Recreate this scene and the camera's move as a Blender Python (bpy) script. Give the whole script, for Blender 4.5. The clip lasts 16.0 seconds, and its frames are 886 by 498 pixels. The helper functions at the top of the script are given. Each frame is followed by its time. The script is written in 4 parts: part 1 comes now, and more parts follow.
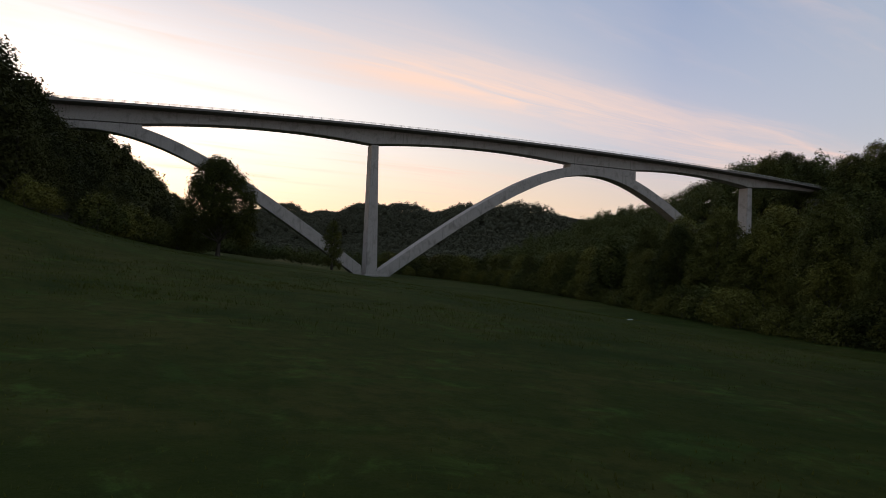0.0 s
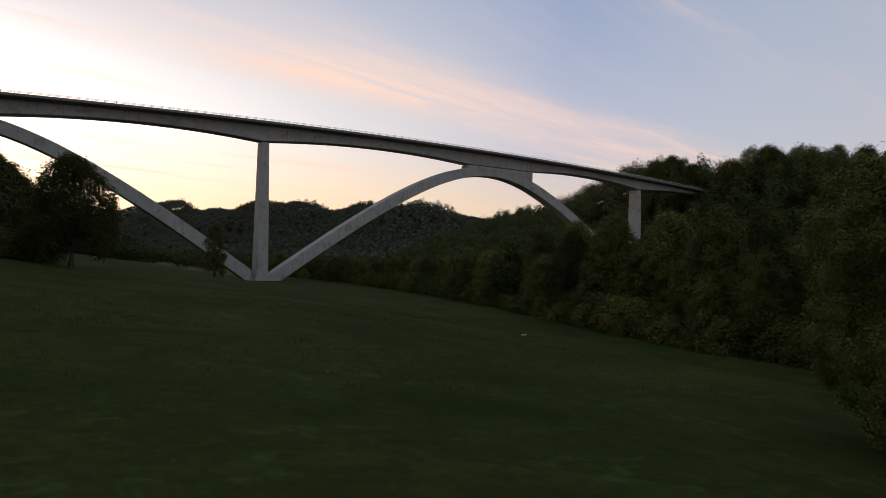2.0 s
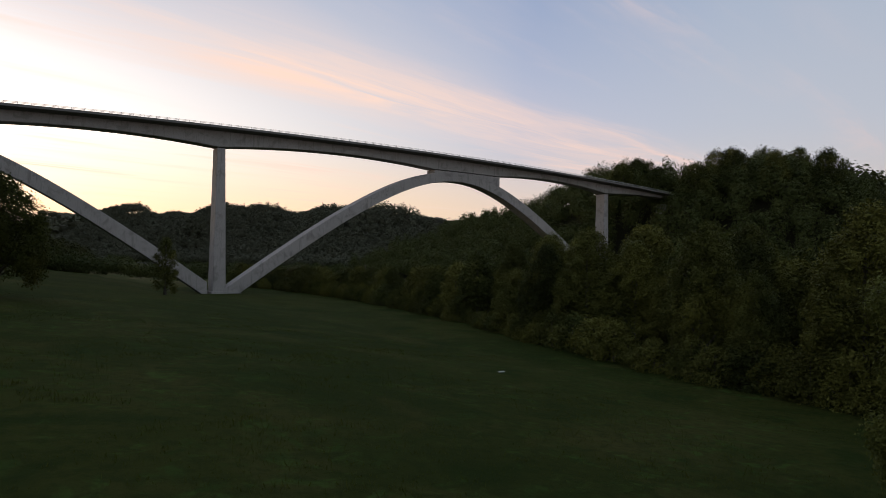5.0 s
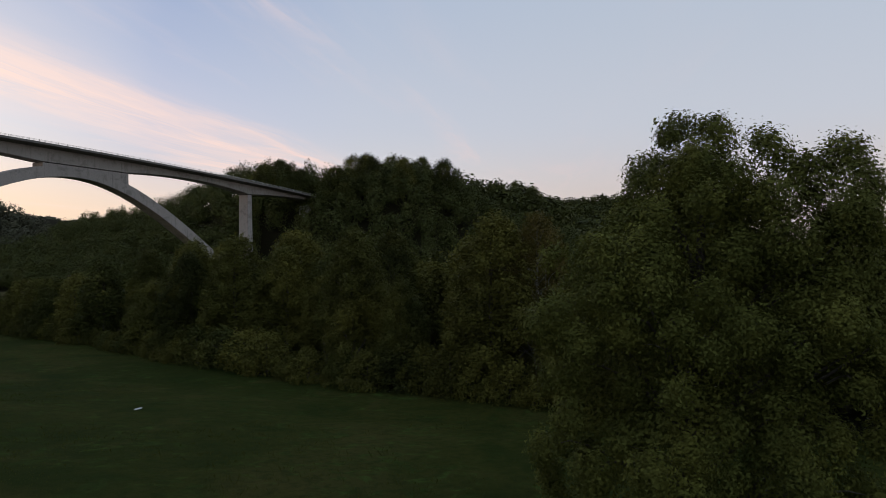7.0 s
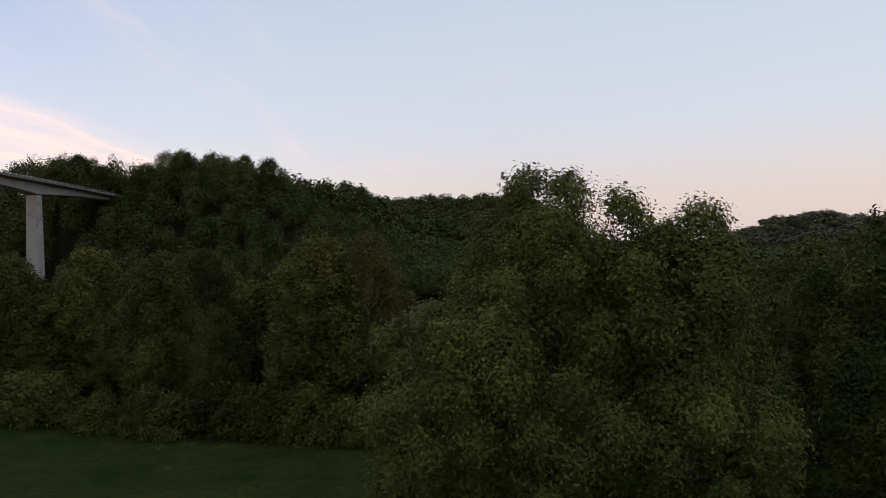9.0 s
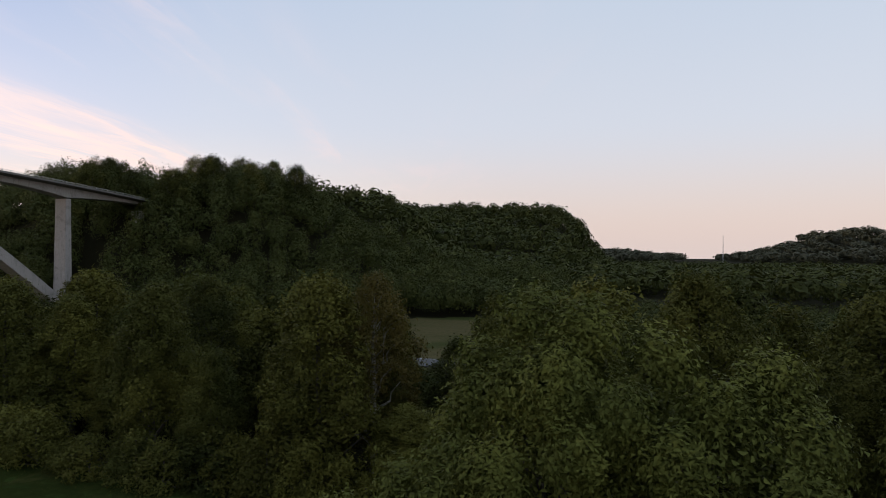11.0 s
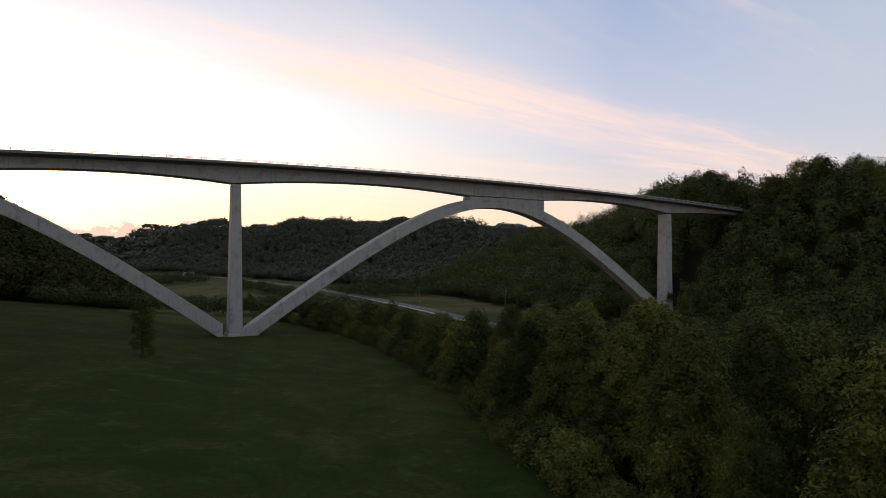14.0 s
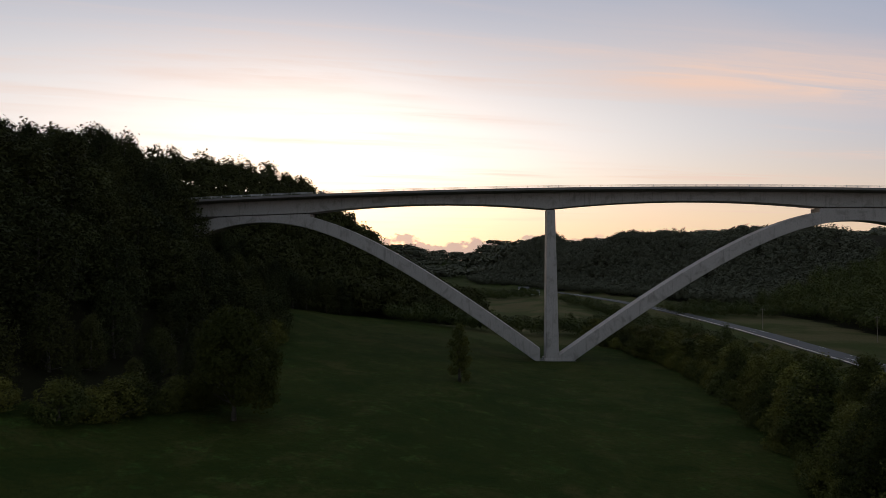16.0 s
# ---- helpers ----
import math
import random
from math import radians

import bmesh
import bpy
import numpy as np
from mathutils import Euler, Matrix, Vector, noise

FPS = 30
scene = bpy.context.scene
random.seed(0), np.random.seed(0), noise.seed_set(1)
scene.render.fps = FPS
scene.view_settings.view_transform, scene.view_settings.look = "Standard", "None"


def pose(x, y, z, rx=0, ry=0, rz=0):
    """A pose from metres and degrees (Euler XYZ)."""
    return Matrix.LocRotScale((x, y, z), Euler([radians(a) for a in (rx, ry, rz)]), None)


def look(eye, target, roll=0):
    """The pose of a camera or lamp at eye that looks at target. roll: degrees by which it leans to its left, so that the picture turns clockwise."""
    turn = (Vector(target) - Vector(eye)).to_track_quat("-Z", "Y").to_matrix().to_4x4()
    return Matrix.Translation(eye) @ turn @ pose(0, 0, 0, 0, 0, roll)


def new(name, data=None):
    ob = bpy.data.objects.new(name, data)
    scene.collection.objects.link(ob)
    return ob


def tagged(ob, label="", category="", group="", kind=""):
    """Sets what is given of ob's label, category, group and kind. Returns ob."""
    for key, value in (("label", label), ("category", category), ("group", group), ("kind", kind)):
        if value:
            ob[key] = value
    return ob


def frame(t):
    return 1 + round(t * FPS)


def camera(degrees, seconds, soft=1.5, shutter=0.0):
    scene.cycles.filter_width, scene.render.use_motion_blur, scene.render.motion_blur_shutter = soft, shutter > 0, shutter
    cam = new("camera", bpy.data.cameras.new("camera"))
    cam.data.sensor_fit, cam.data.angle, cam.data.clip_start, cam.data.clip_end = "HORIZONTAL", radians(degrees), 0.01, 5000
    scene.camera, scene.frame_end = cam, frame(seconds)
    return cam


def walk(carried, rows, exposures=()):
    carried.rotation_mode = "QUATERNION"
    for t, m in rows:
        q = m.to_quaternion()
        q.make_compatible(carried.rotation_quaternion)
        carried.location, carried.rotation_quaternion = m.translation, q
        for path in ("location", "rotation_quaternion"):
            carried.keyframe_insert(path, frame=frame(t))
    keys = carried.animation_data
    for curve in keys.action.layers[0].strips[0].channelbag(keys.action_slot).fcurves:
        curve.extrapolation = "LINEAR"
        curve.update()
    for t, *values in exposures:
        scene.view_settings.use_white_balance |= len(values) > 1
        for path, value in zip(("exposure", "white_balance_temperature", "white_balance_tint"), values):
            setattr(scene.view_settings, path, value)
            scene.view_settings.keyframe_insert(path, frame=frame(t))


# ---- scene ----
# ---------------------------------------------------------------- camera
cam = camera(68.11, 16.0, soft=0.8)
walk(cam, [
    (0, look((-66.36, -227.17, 9.62), (-28.60, -134.57, 10.09), 1.90)),
    (0.5, look((-65.19, -225.98, 10.04), (-23.43, -135.12, 10.60), 1.80)),
    (1, look((-64.06, -224.81, 10.46), (-20.03, -135.03, 11.01), 1.75)),
    (1.5, look((-63.02, -223.65, 10.89), (-15.63, -135.59, 11.46), 1.67)),
    (2, look((-62.08, -222.50, 11.34), (-11.06, -136.49, 11.89), 1.59)),
    (2.5, look((-61.26, -221.36, 11.81), (-8.18, -136.61, 12.34), 1.69)),
    (3, look((-60.60, -220.28, 12.29), (-6.83, -135.96, 12.90), 1.59)),
    (3.2, look((-60.28, -219.83, 12.48), (-6.39, -135.60, 13.23), 1.49)),
    (5.3, look((-58.39, -215.65, 14.51), (-2.46, -132.76, 15.19), 1.04)),
    (5.5, look((-58.08, -215.25, 14.64), (-1.21, -132.99, 15.35), 1.19)),
    (6, look((-57.59, -214.23, 14.92), (10.57, -141.07, 15.76), 0.68)),
    (6.5, look((-56.96, -213.27, 15.14), (26.65, -158.42, 16.09), -0.01)),
    (7, look((-56.17, -212.64, 15.43), (33.86, -169.12, 16.24), -0.56)),
    (7.5, look((-55.23, -212.04, 15.92), (39.94, -181.33, 15.79), -1.77)),
    (8, look((-54.08, -211.57, 16.58), (43.65, -190.41, 16.59), -1.42)),
    (8.5, look((-52.78, -211.29, 17.39), (45.36, -192.10, 17.32), -1.44)),
    (9, look((-51.36, -211.15, 18.26), (46.78, -191.99, 18.18), -1.38)),
    (9.2, look((-50.77, -211.09, 18.61), (47.28, -191.40, 18.44), -1.35)),
    (11.3, look((-44.41, -211.48, 22.37), (52.24, -185.84, 23.54), 1.09)),
    (11.5, look((-43.75, -211.49, 22.61), (51.53, -181.12, 23.56), 0.67)),
    (12, look((-42.06, -211.72, 23.18), (48.70, -169.74, 23.44), -0.51)),
    (12.5, look((-40.11, -212.02, 23.55), (40.95, -153.46, 23.57), -1.03)),
    (13, look((-37.92, -212.23, 23.87), (30.07, -138.90, 23.81), -0.65)),
    (13.5, look((-35.38, -211.65, 24.38), (22.51, -130.12, 25.02), -0.13)),
    (14, look((-32.94, -210.55, 25.16), (11.00, -120.72, 26.27), 0.29)),
    (14.5, look((-30.88, -209.36, 26.09), (1.99, -114.93, 27.55), 0.23)),
    (15, look((-29.16, -208.26, 27.10), (-5.92, -111.01, 28.94), -0.05)),
    (15.5, look((-27.56, -207.23, 28.17), (-18.03, -107.71, 30.47), -0.05)),
    (16, look((-26.03, -206.25, 29.26), (-30.45, -106.39, 32.10), -0.25)),
], exposures=[(0, -0.25), (3, -0.25), (5.5, -0.2), (7, -0.07), (8, 0.08), (9, 0.22), (11.5, 0.2), (12.5, 0.2), (13.5, 0.12), (14.5, -0.16), (16, -0.5)])

# ---------------------------------------------------------------- sky and sun
SUN_AZ = -14.0                      # degrees from +y towards +x
SUN_EL = 2.0
sun_dir = Vector((math.sin(radians(SUN_AZ)) * math.cos(radians(SUN_EL)),
                  math.cos(radians(SUN_AZ)) * math.cos(radians(SUN_EL)), math.sin(radians(SUN_EL))))


class Nodes:
    """Short-hand for building a node tree."""

    def __init__(self, tree):
        self.t = tree
        tree.nodes.clear()

    def n(self, kind, **props):
        node = self.t.nodes.new(kind)
        for key, value in props.items():
            if key == "op":
                node.operation = value
            elif key == "dtype":
                node.data_type = value
            elif key == "blend":
                node.blend_type = value
            elif key == "sky":
                node.sky_type = value
        return node

    def put(self, sock, value):
        if hasattr(value, "is_linked"):
            self.t.links.new(value, sock)
        else:
            sock.default_value = value

    def math(self, op, a, b=0.0, c=0.0, clamp=False):
        m = self.n("ShaderNodeMath", op=op)
        m.use_clamp = clamp
        for i, v in enumerate((a, b, c)):
            self.put(m.inputs[i], v)
        return m.outputs[0]

    def vmath(self, op, a, b=(0, 0, 0)):
        m = self.n("ShaderNodeVectorMath", op=op)
        self.put(m.inputs[0], a)
        self.put(m.inputs[1], b)
        return m.outputs["Value"] if op in ("DOT_PRODUCT", "LENGTH") else m.outputs[0]

    def mix(self, fac, a, b, blend="MIX"):
        m = self.n("ShaderNodeMix", dtype="RGBA", blend=blend)
        self.put(m.inputs[0], fac)
        self.put(m.inputs[6], a if hasattr(a, "is_linked") else (*a[:3], 1))
        self.put(m.inputs[7], b if hasattr(b, "is_linked") else (*b[:3], 1))
        return m.outputs[2]

    def noise(self, vec, scale, detail=4.0, rough=0.55, distort=0.0):
        m = self.n("ShaderNodeTexNoise")
        self.put(m.inputs["Vector"], vec)
        m.inputs["Scale"].default_value = scale
        m.inputs["Detail"].default_value = detail
        m.inputs["Roughness"].default_value = rough
        m.inputs["Distortion"].default_value = distort
        return m.outputs["Fac"]

    def ramp(self, fac, stops):
        m = self.n("ShaderNodeValToRGB")
        self.put(m.inputs[0], fac)
        el = m.color_ramp.elements
        while len(el) < len(stops):
            el.new(0.5)
        for e, (pos, col) in zip(el, stops):
            e.position = pos
            e.color = (*col[:3], 1) if hasattr(col, "__len__") else (col, col, col, 1)
        return m.outputs[0]

    def smooth(self, v, lo, hi):
        m = self.n("ShaderNodeMapRange")
        m.interpolation_type = "SMOOTHSTEP"
        self.put(m.inputs[0], v)
        m.inputs[1].default_value, m.inputs[2].default_value = lo, hi
        return m.outputs[0]


world = bpy.data.worlds.new("dusk_sky")
scene.world = world
world.use_nodes = True
k = Nodes(world.node_tree)
way = k.n("ShaderNodeTexCoord").outputs["Generated"]
sep = k.n("ShaderNodeSeparateXYZ")
k.put(sep.inputs[0], way)
dx, dy, dz = sep.outputs
up = k.math("MAXIMUM", dz, 0.0)
flat = k.n("ShaderNodeCombineXYZ")
k.put(flat.inputs[0], dx)
k.put(flat.inputs[1], dy)
flat_way = k.vmath("NORMALIZE", flat.outputs[0])
near_sun = k.vmath("DOT_PRODUCT", flat_way, (sun_dir.x, sun_dir.y, 0.0))
toward = k.vmath("DOT_PRODUCT", way, tuple(sun_dir))
side = k.smooth(near_sun, -0.2, 1.0)
horizon = k.ramp(side, [(0.0, (0.64, 0.53, 0.50)), (0.40, (0.80, 0.68, 0.63)), (0.70, (0.90, 0.70, 0.58)), (0.92, (1.08, 0.78, 0.52)), (1.0, (1.14, 0.78, 0.47))])
middle = k.ramp(side, [(0.0, (0.56, 0.58, 0.66)), (0.40, (0.575, 0.60, 0.695)), (0.72, (0.57, 0.60, 0.75)), (1.0, (0.90, 0.84, 0.82))])
zenith = k.ramp(side, [(0.0, (0.44, 0.52, 0.645)), (0.4, (0.385, 0.475, 0.64)), (0.7, (0.27, 0.37, 0.595)), (1.0, (0.42, 0.50, 0.68))])
sky = k.mix(k.smooth(up, 0.02, 0.20), horizon, middle)
sky = k.mix(k.smooth(up, 0.10, 0.50), sky, zenith)
nishita = k.n("ShaderNodeTexSky", sky="NISHITA")
nishita.sun_disc = False
nishita.sun_elevation, nishita.sun_rotation = radians(SUN_EL), radians(SUN_AZ)
nishita.air_density, nishita.dust_density = 1.0, 2.0
sky = k.mix(0.04, sky, nishita.outputs[0], "ADD")
# afterglow round the place where the sun has gone
lift = k.math("SUBTRACT", dz, 0.15)
tall = k.math("POWER", 2.718, k.math("MULTIPLY", k.math("MULTIPLY", lift, lift), -42.0))
glow = k.math("MULTIPLY", k.math("POWER", k.math("MAXIMUM", near_sun, 0.0), 9.0), tall)
glow2 = k.math("POWER", k.math("MAXIMUM", toward, 0.0), 60.0)
sky = k.mix(k.math("MULTIPLY", glow, 0.75), sky, (1.0, 0.92, 0.84), "ADD")
sky = k.mix(k.math("MULTIPLY", glow2, 0.5), sky, (1.0, 0.74, 0.48), "ADD")
# long thin streaks of cloud, drawn on a flat layer overhead
inv = k.math("DIVIDE", 1.0, k.math("MAXIMUM", dz, 0.035))
px = k.math("MULTIPLY", dx, inv)
py = k.math("MULTIPLY", dy, inv)
along = k.math("ADD", k.math("MULTIPLY", px, 0.96), k.math("MULTIPLY", py, 0.28))
across = k.math("SUBTRACT", k.math("MULTIPLY", py, 0.96), k.math("MULTIPLY", px, 0.28))
layer = k.n("ShaderNodeCombineXYZ")
k.put(layer.inputs[0], k.math("MULTIPLY", along, 0.20))
k.put(layer.inputs[1], across)
streak = k.noise(layer.outputs[0], 0.9, 5.0, 0.55, 0.4)
thin = k.n("ShaderNodeCombineXYZ")
k.put(thin.inputs[0], k.math("MULTIPLY", along, 0.30))
k.put(thin.inputs[1], k.math("ADD", k.math("MULTIPLY", across, 1.9), k.math("MULTIPLY", streak, 2.5)))
wisps = k.noise(thin.outputs[0], 1.5, 7.0, 0.62, 0.6)
soft_streak = k.math("MULTIPLY", k.smooth(streak, 0.44, 0.66), k.smooth(wisps, 0.36, 0.70))
off_band = k.math("SUBTRACT", k.math("ADD", across, k.math("MULTIPLY", streak, 1.1)), 3.40)
band = k.math("POWER", 2.718, k.math("MULTIPLY", k.math("MULTIPLY", off_band, off_band), -3.6))
band = k.math("MULTIPLY", k.math("MULTIPLY", band, k.smooth(along, 0.4, 2.6)), k.math("ADD", 0.45, k.math("MULTIPLY", k.smooth(wisps, 0.30, 0.66), 0.75)))
cloud = k.math("ADD", k.math("MULTIPLY", soft_streak, 0.75), k.math("MULTIPLY", band, 0.75), clamp=True)
cloud = k.math("MULTIPLY", cloud, k.smooth(up, 0.015, 0.10))
cloud = k.math("MULTIPLY", cloud, k.smooth(near_sun, -0.35, 0.75))
sky = k.mix(cloud, sky, k.mix(side, (0.82, 0.63, 0.63), (1.24, 0.89, 0.73)))
# low bank of cumulus far off beyond the valley
low = k.n("ShaderNodeCombineXYZ")
k.put(low.inputs[0], k.math("ARCTAN2", dx, dy))
k.put(low.inputs[1], k.math("MULTIPLY", dz, 1.6))
puff = k.noise(low.outputs[0], 22.0, 5.0, 0.6)
top_edge = k.math("SUBTRACT", k.math("MULTIPLY", puff, 0.094), k.math("ADD", dz, 0.005))
bank = k.math("MULTIPLY", k.smooth(top_edge, 0.0, 0.006), k.smooth(near_sun, 0.85, 0.97))
sky = k.mix(k.math("MULTIPLY", bank, 0.75), sky, (0.60, 0.47, 0.47))
sky = k.mix(k.smooth(dz, -0.02, -0.25), sky, (0.05, 0.06, 0.05))
bg = k.n("ShaderNodeBackground")
k.put(bg.inputs[0], sky)
bg.inputs[1].default_value = 1.0
k.put(k.n("ShaderNodeOutputWorld").inputs[0], bg.outputs[0])

sun = new("sun", bpy.data.lights.new("sun", "SUN"))
sun.data.energy, sun.data.angle, sun.data.color = 0.8, radians(4), (1.0, 0.72, 0.45)
sun.matrix_world = look((0, 0, 300), Vector((0, 0, 300)) - sun_dir)

# ---------------------------------------------------------------- materials


def material(name):
    m = bpy.data.materials.new(name)
    m.use_nodes = True
    return m, Nodes(m.node_tree)


def finish(n, color, rough=0.8, bump=None, strength=0.3, distance=0.05, metal=0.0, gloss=0.3):
    b = n.n("ShaderNodeBsdfPrincipled")
    n.put(b.inputs["Base Color"], color)
    n.put(b.inputs["Roughness"], rough)
    b.inputs["Metallic"].default_value = metal
    b.inputs["Specular IOR Level"].default_value = gloss
    if bump is not None:
        u = n.n("ShaderNodeBump")
        u.inputs["Strength"].default_value, u.inputs["Distance"].default_value = strength, distance
        n.put(u.inputs["Height"], bump)
        n.put(b.inputs["Normal"], u.outputs[0])
    n.put(n.n("ShaderNodeOutputMaterial").inputs[0], b.outputs[0])


def leaf_material(name, dark, light, turn, gloss=0.5, through_light=0.25, bunch=0.09, vary=0.62):
    """Leaves: a hue for each leaf, another for each tree, light coming through."""
    m, n = material(name)
    isle = n.n("ShaderNodeNewGeometry").outputs["Random Per Island"]
    each = n.n("ShaderNodeObjectInfo").outputs["Random"]
    col = n.mix(isle, dark, light)
    col = n.mix(n.math("MULTIPLY", n.math("POWER", each, 1.6), 0.65), col, turn)
    shade = n.n("ShaderNodeHueSaturation")
    n.put(shade.inputs["Value"], n.math("ADD", 1.0 - vary / 2, n.math("MULTIPLY", n.math("FRACT", n.math("MULTIPLY", each, 7.31)), vary)))
    n.put(shade.inputs["Color"], col)
    col = shade.outputs[0]
    pos = n.n("ShaderNodeNewGeometry").outputs["Position"]
    col = n.mix(n.math("MULTIPLY", n.smooth(n.noise(pos, bunch, 3.0), 0.45, 0.70), 0.75), col, turn)
    d = n.n("ShaderNodeBsdfPrincipled")
    n.put(d.inputs["Base Color"], col)
    d.inputs["Roughness"].default_value = gloss
    d.inputs["Specular IOR Level"].default_value = 0.04
    tr = n.n("ShaderNodeBsdfTranslucent")
    n.put(tr.inputs[0], n.mix(0.5, col, (0.12, 0.13, 0.02)))
    mixed = n.n("ShaderNodeMixShader")
    mixed.inputs[0].default_value = through_light
    n.put(mixed.inputs[1], d.outputs[0])
    n.put(mixed.inputs[2], tr.outputs[0])
    n.put(n.n("ShaderNodeOutputMaterial").inputs[0], mixed.outputs[0])
    return m


LEAF = leaf_material("leaf", (0.026, 0.031, 0.009), (0.054, 0.062, 0.016), (0.128, 0.120, 0.024), 0.65, 0.07, 0.09, 0.6)
LEAF_NEAR = leaf_material("near_leaf", (0.024, 0.033, 0.009), (0.058, 0.073, 0.018), (0.150, 0.152, 0.032), 0.6, 0.10, 0.42, 0.2)
LEAF_THIN = leaf_material("thin_leaf", (0.016, 0.021, 0.005), (0.042, 0.046, 0.010), (0.060, 0.054, 0.010), 0.6, 0.22)
# western slope leaves: the hill's shade is put into a darker leaf colour
LEAF_SHADED = leaf_material("shaded_leaf", (0.014, 0.017, 0.007), (0.032, 0.037, 0.013), (0.046, 0.046, 0.013), 0.7, 0.04)
LEAF_RUST = leaf_material("rusty_leaf", (0.046, 0.036, 0.011), (0.094, 0.068, 0.018), (0.108, 0.082, 0.021))
LEAF_FAR = leaf_material("far_leaf", (0.026, 0.034, 0.011), (0.052, 0.063, 0.019), (0.078, 0.082, 0.022), 0.65, 0.05)
# distant leaves, paler and greyer: aerial haze is put into their colour
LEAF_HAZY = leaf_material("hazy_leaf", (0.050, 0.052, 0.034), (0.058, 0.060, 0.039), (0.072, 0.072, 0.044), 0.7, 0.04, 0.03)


def bark_material(name, low, high, blotches):
    m, n = material(name)
    pos = n.n("ShaderNodeTexCoord").outputs["Object"]
    stretch = n.n("ShaderNodeMapping")
    stretch.inputs["Scale"].default_value = (1, 1, 0.18)
    n.put(stretch.inputs[0], pos)
    f = n.noise(stretch.outputs[0], 9.0, 6.0, 0.65)
    blotch = n.noise(pos, 0.8, 3.0)
    col = n.mix(f, low, high)
    col = n.mix(n.smooth(blotch, 0.5, 0.75), col, blotches)
    finish(n, col, 0.9, f, 0.6, 0.06)
    return m


BARK = bark_material("bark", (0.030, 0.024, 0.019), (0.095, 0.082, 0.066), (0.15, 0.135, 0.115))
PALE_BARK = bark_material("pale_bark", (0.16, 0.145, 0.12), (0.34, 0.32, 0.28), (0.42, 0.40, 0.36))


def concrete_material():
    m, n = material("concrete")
    pos = n.n("ShaderNodeNewGeometry").outputs["Position"]
    run = n.n("ShaderNodeMapping")
    run.inputs["Scale"].default_value = (1, 1, 0.12)
    n.put(run.inputs[0], pos)
    drips = n.noise(run.outputs[0], 0.9, 6.0, 0.65)
    broad = n.noise(pos, 0.06, 4.0, 0.5)
    fine = n.noise(pos, 2.5, 5.0, 0.6)
    blot = n.noise(pos, 0.28, 6.0, 0.68, 0.5)
    col = n.mix(broad, (0.290, 0.268, 0.246), (0.385, 0.356, 0.330))
    col = n.mix(n.math("MULTIPLY", n.smooth(blot, 0.50, 0.66), 0.62), col, (0.180, 0.166, 0.148))
    col = n.mix(n.math("MULTIPLY", n.smooth(drips, 0.52, 0.72), 0.60), col, (0.135, 0.124, 0.110))
    col = n.mix(n.math("MULTIPLY", n.smooth(fine, 0.46, 0.72), 0.35), col, (0.170, 0.164, 0.152))
    col = n.mix(n.math("MULTIPLY", n.smooth(blot, 0.40, 0.25), 0.30), col, (0.50, 0.49, 0.47))
    finish(n, col, 0.85, fine, 0.25, 0.03)
    return m


CONCRETE = concrete_material()


def dark_concrete_material():
    """Slab edge, parapet and footing: mottled, darker than the other concrete."""
    m, n = material("dark_concrete")
    pos = n.n("ShaderNodeNewGeometry").outputs["Position"]
    f = n.noise(pos, 0.7, 6.0, 0.65)
    col = n.mix(f, (0.11, 0.100, 0.092), (0.20, 0.188, 0.172))
    finish(n, col, 0.9, f, 0.3, 0.03)
    return m


DARK_CONCRETE = dark_concrete_material()


def steel_material():
    m, n = material("galvanised_steel")
    pos = n.n("ShaderNodeNewGeometry").outputs["Position"]
    f = n.noise(pos, 3.0, 4.0)
    finish(n, n.mix(f, (0.40, 0.40, 0.41), (0.58, 0.58, 0.58)), 0.45, metal=0.7)
    return m


STEEL = steel_material()


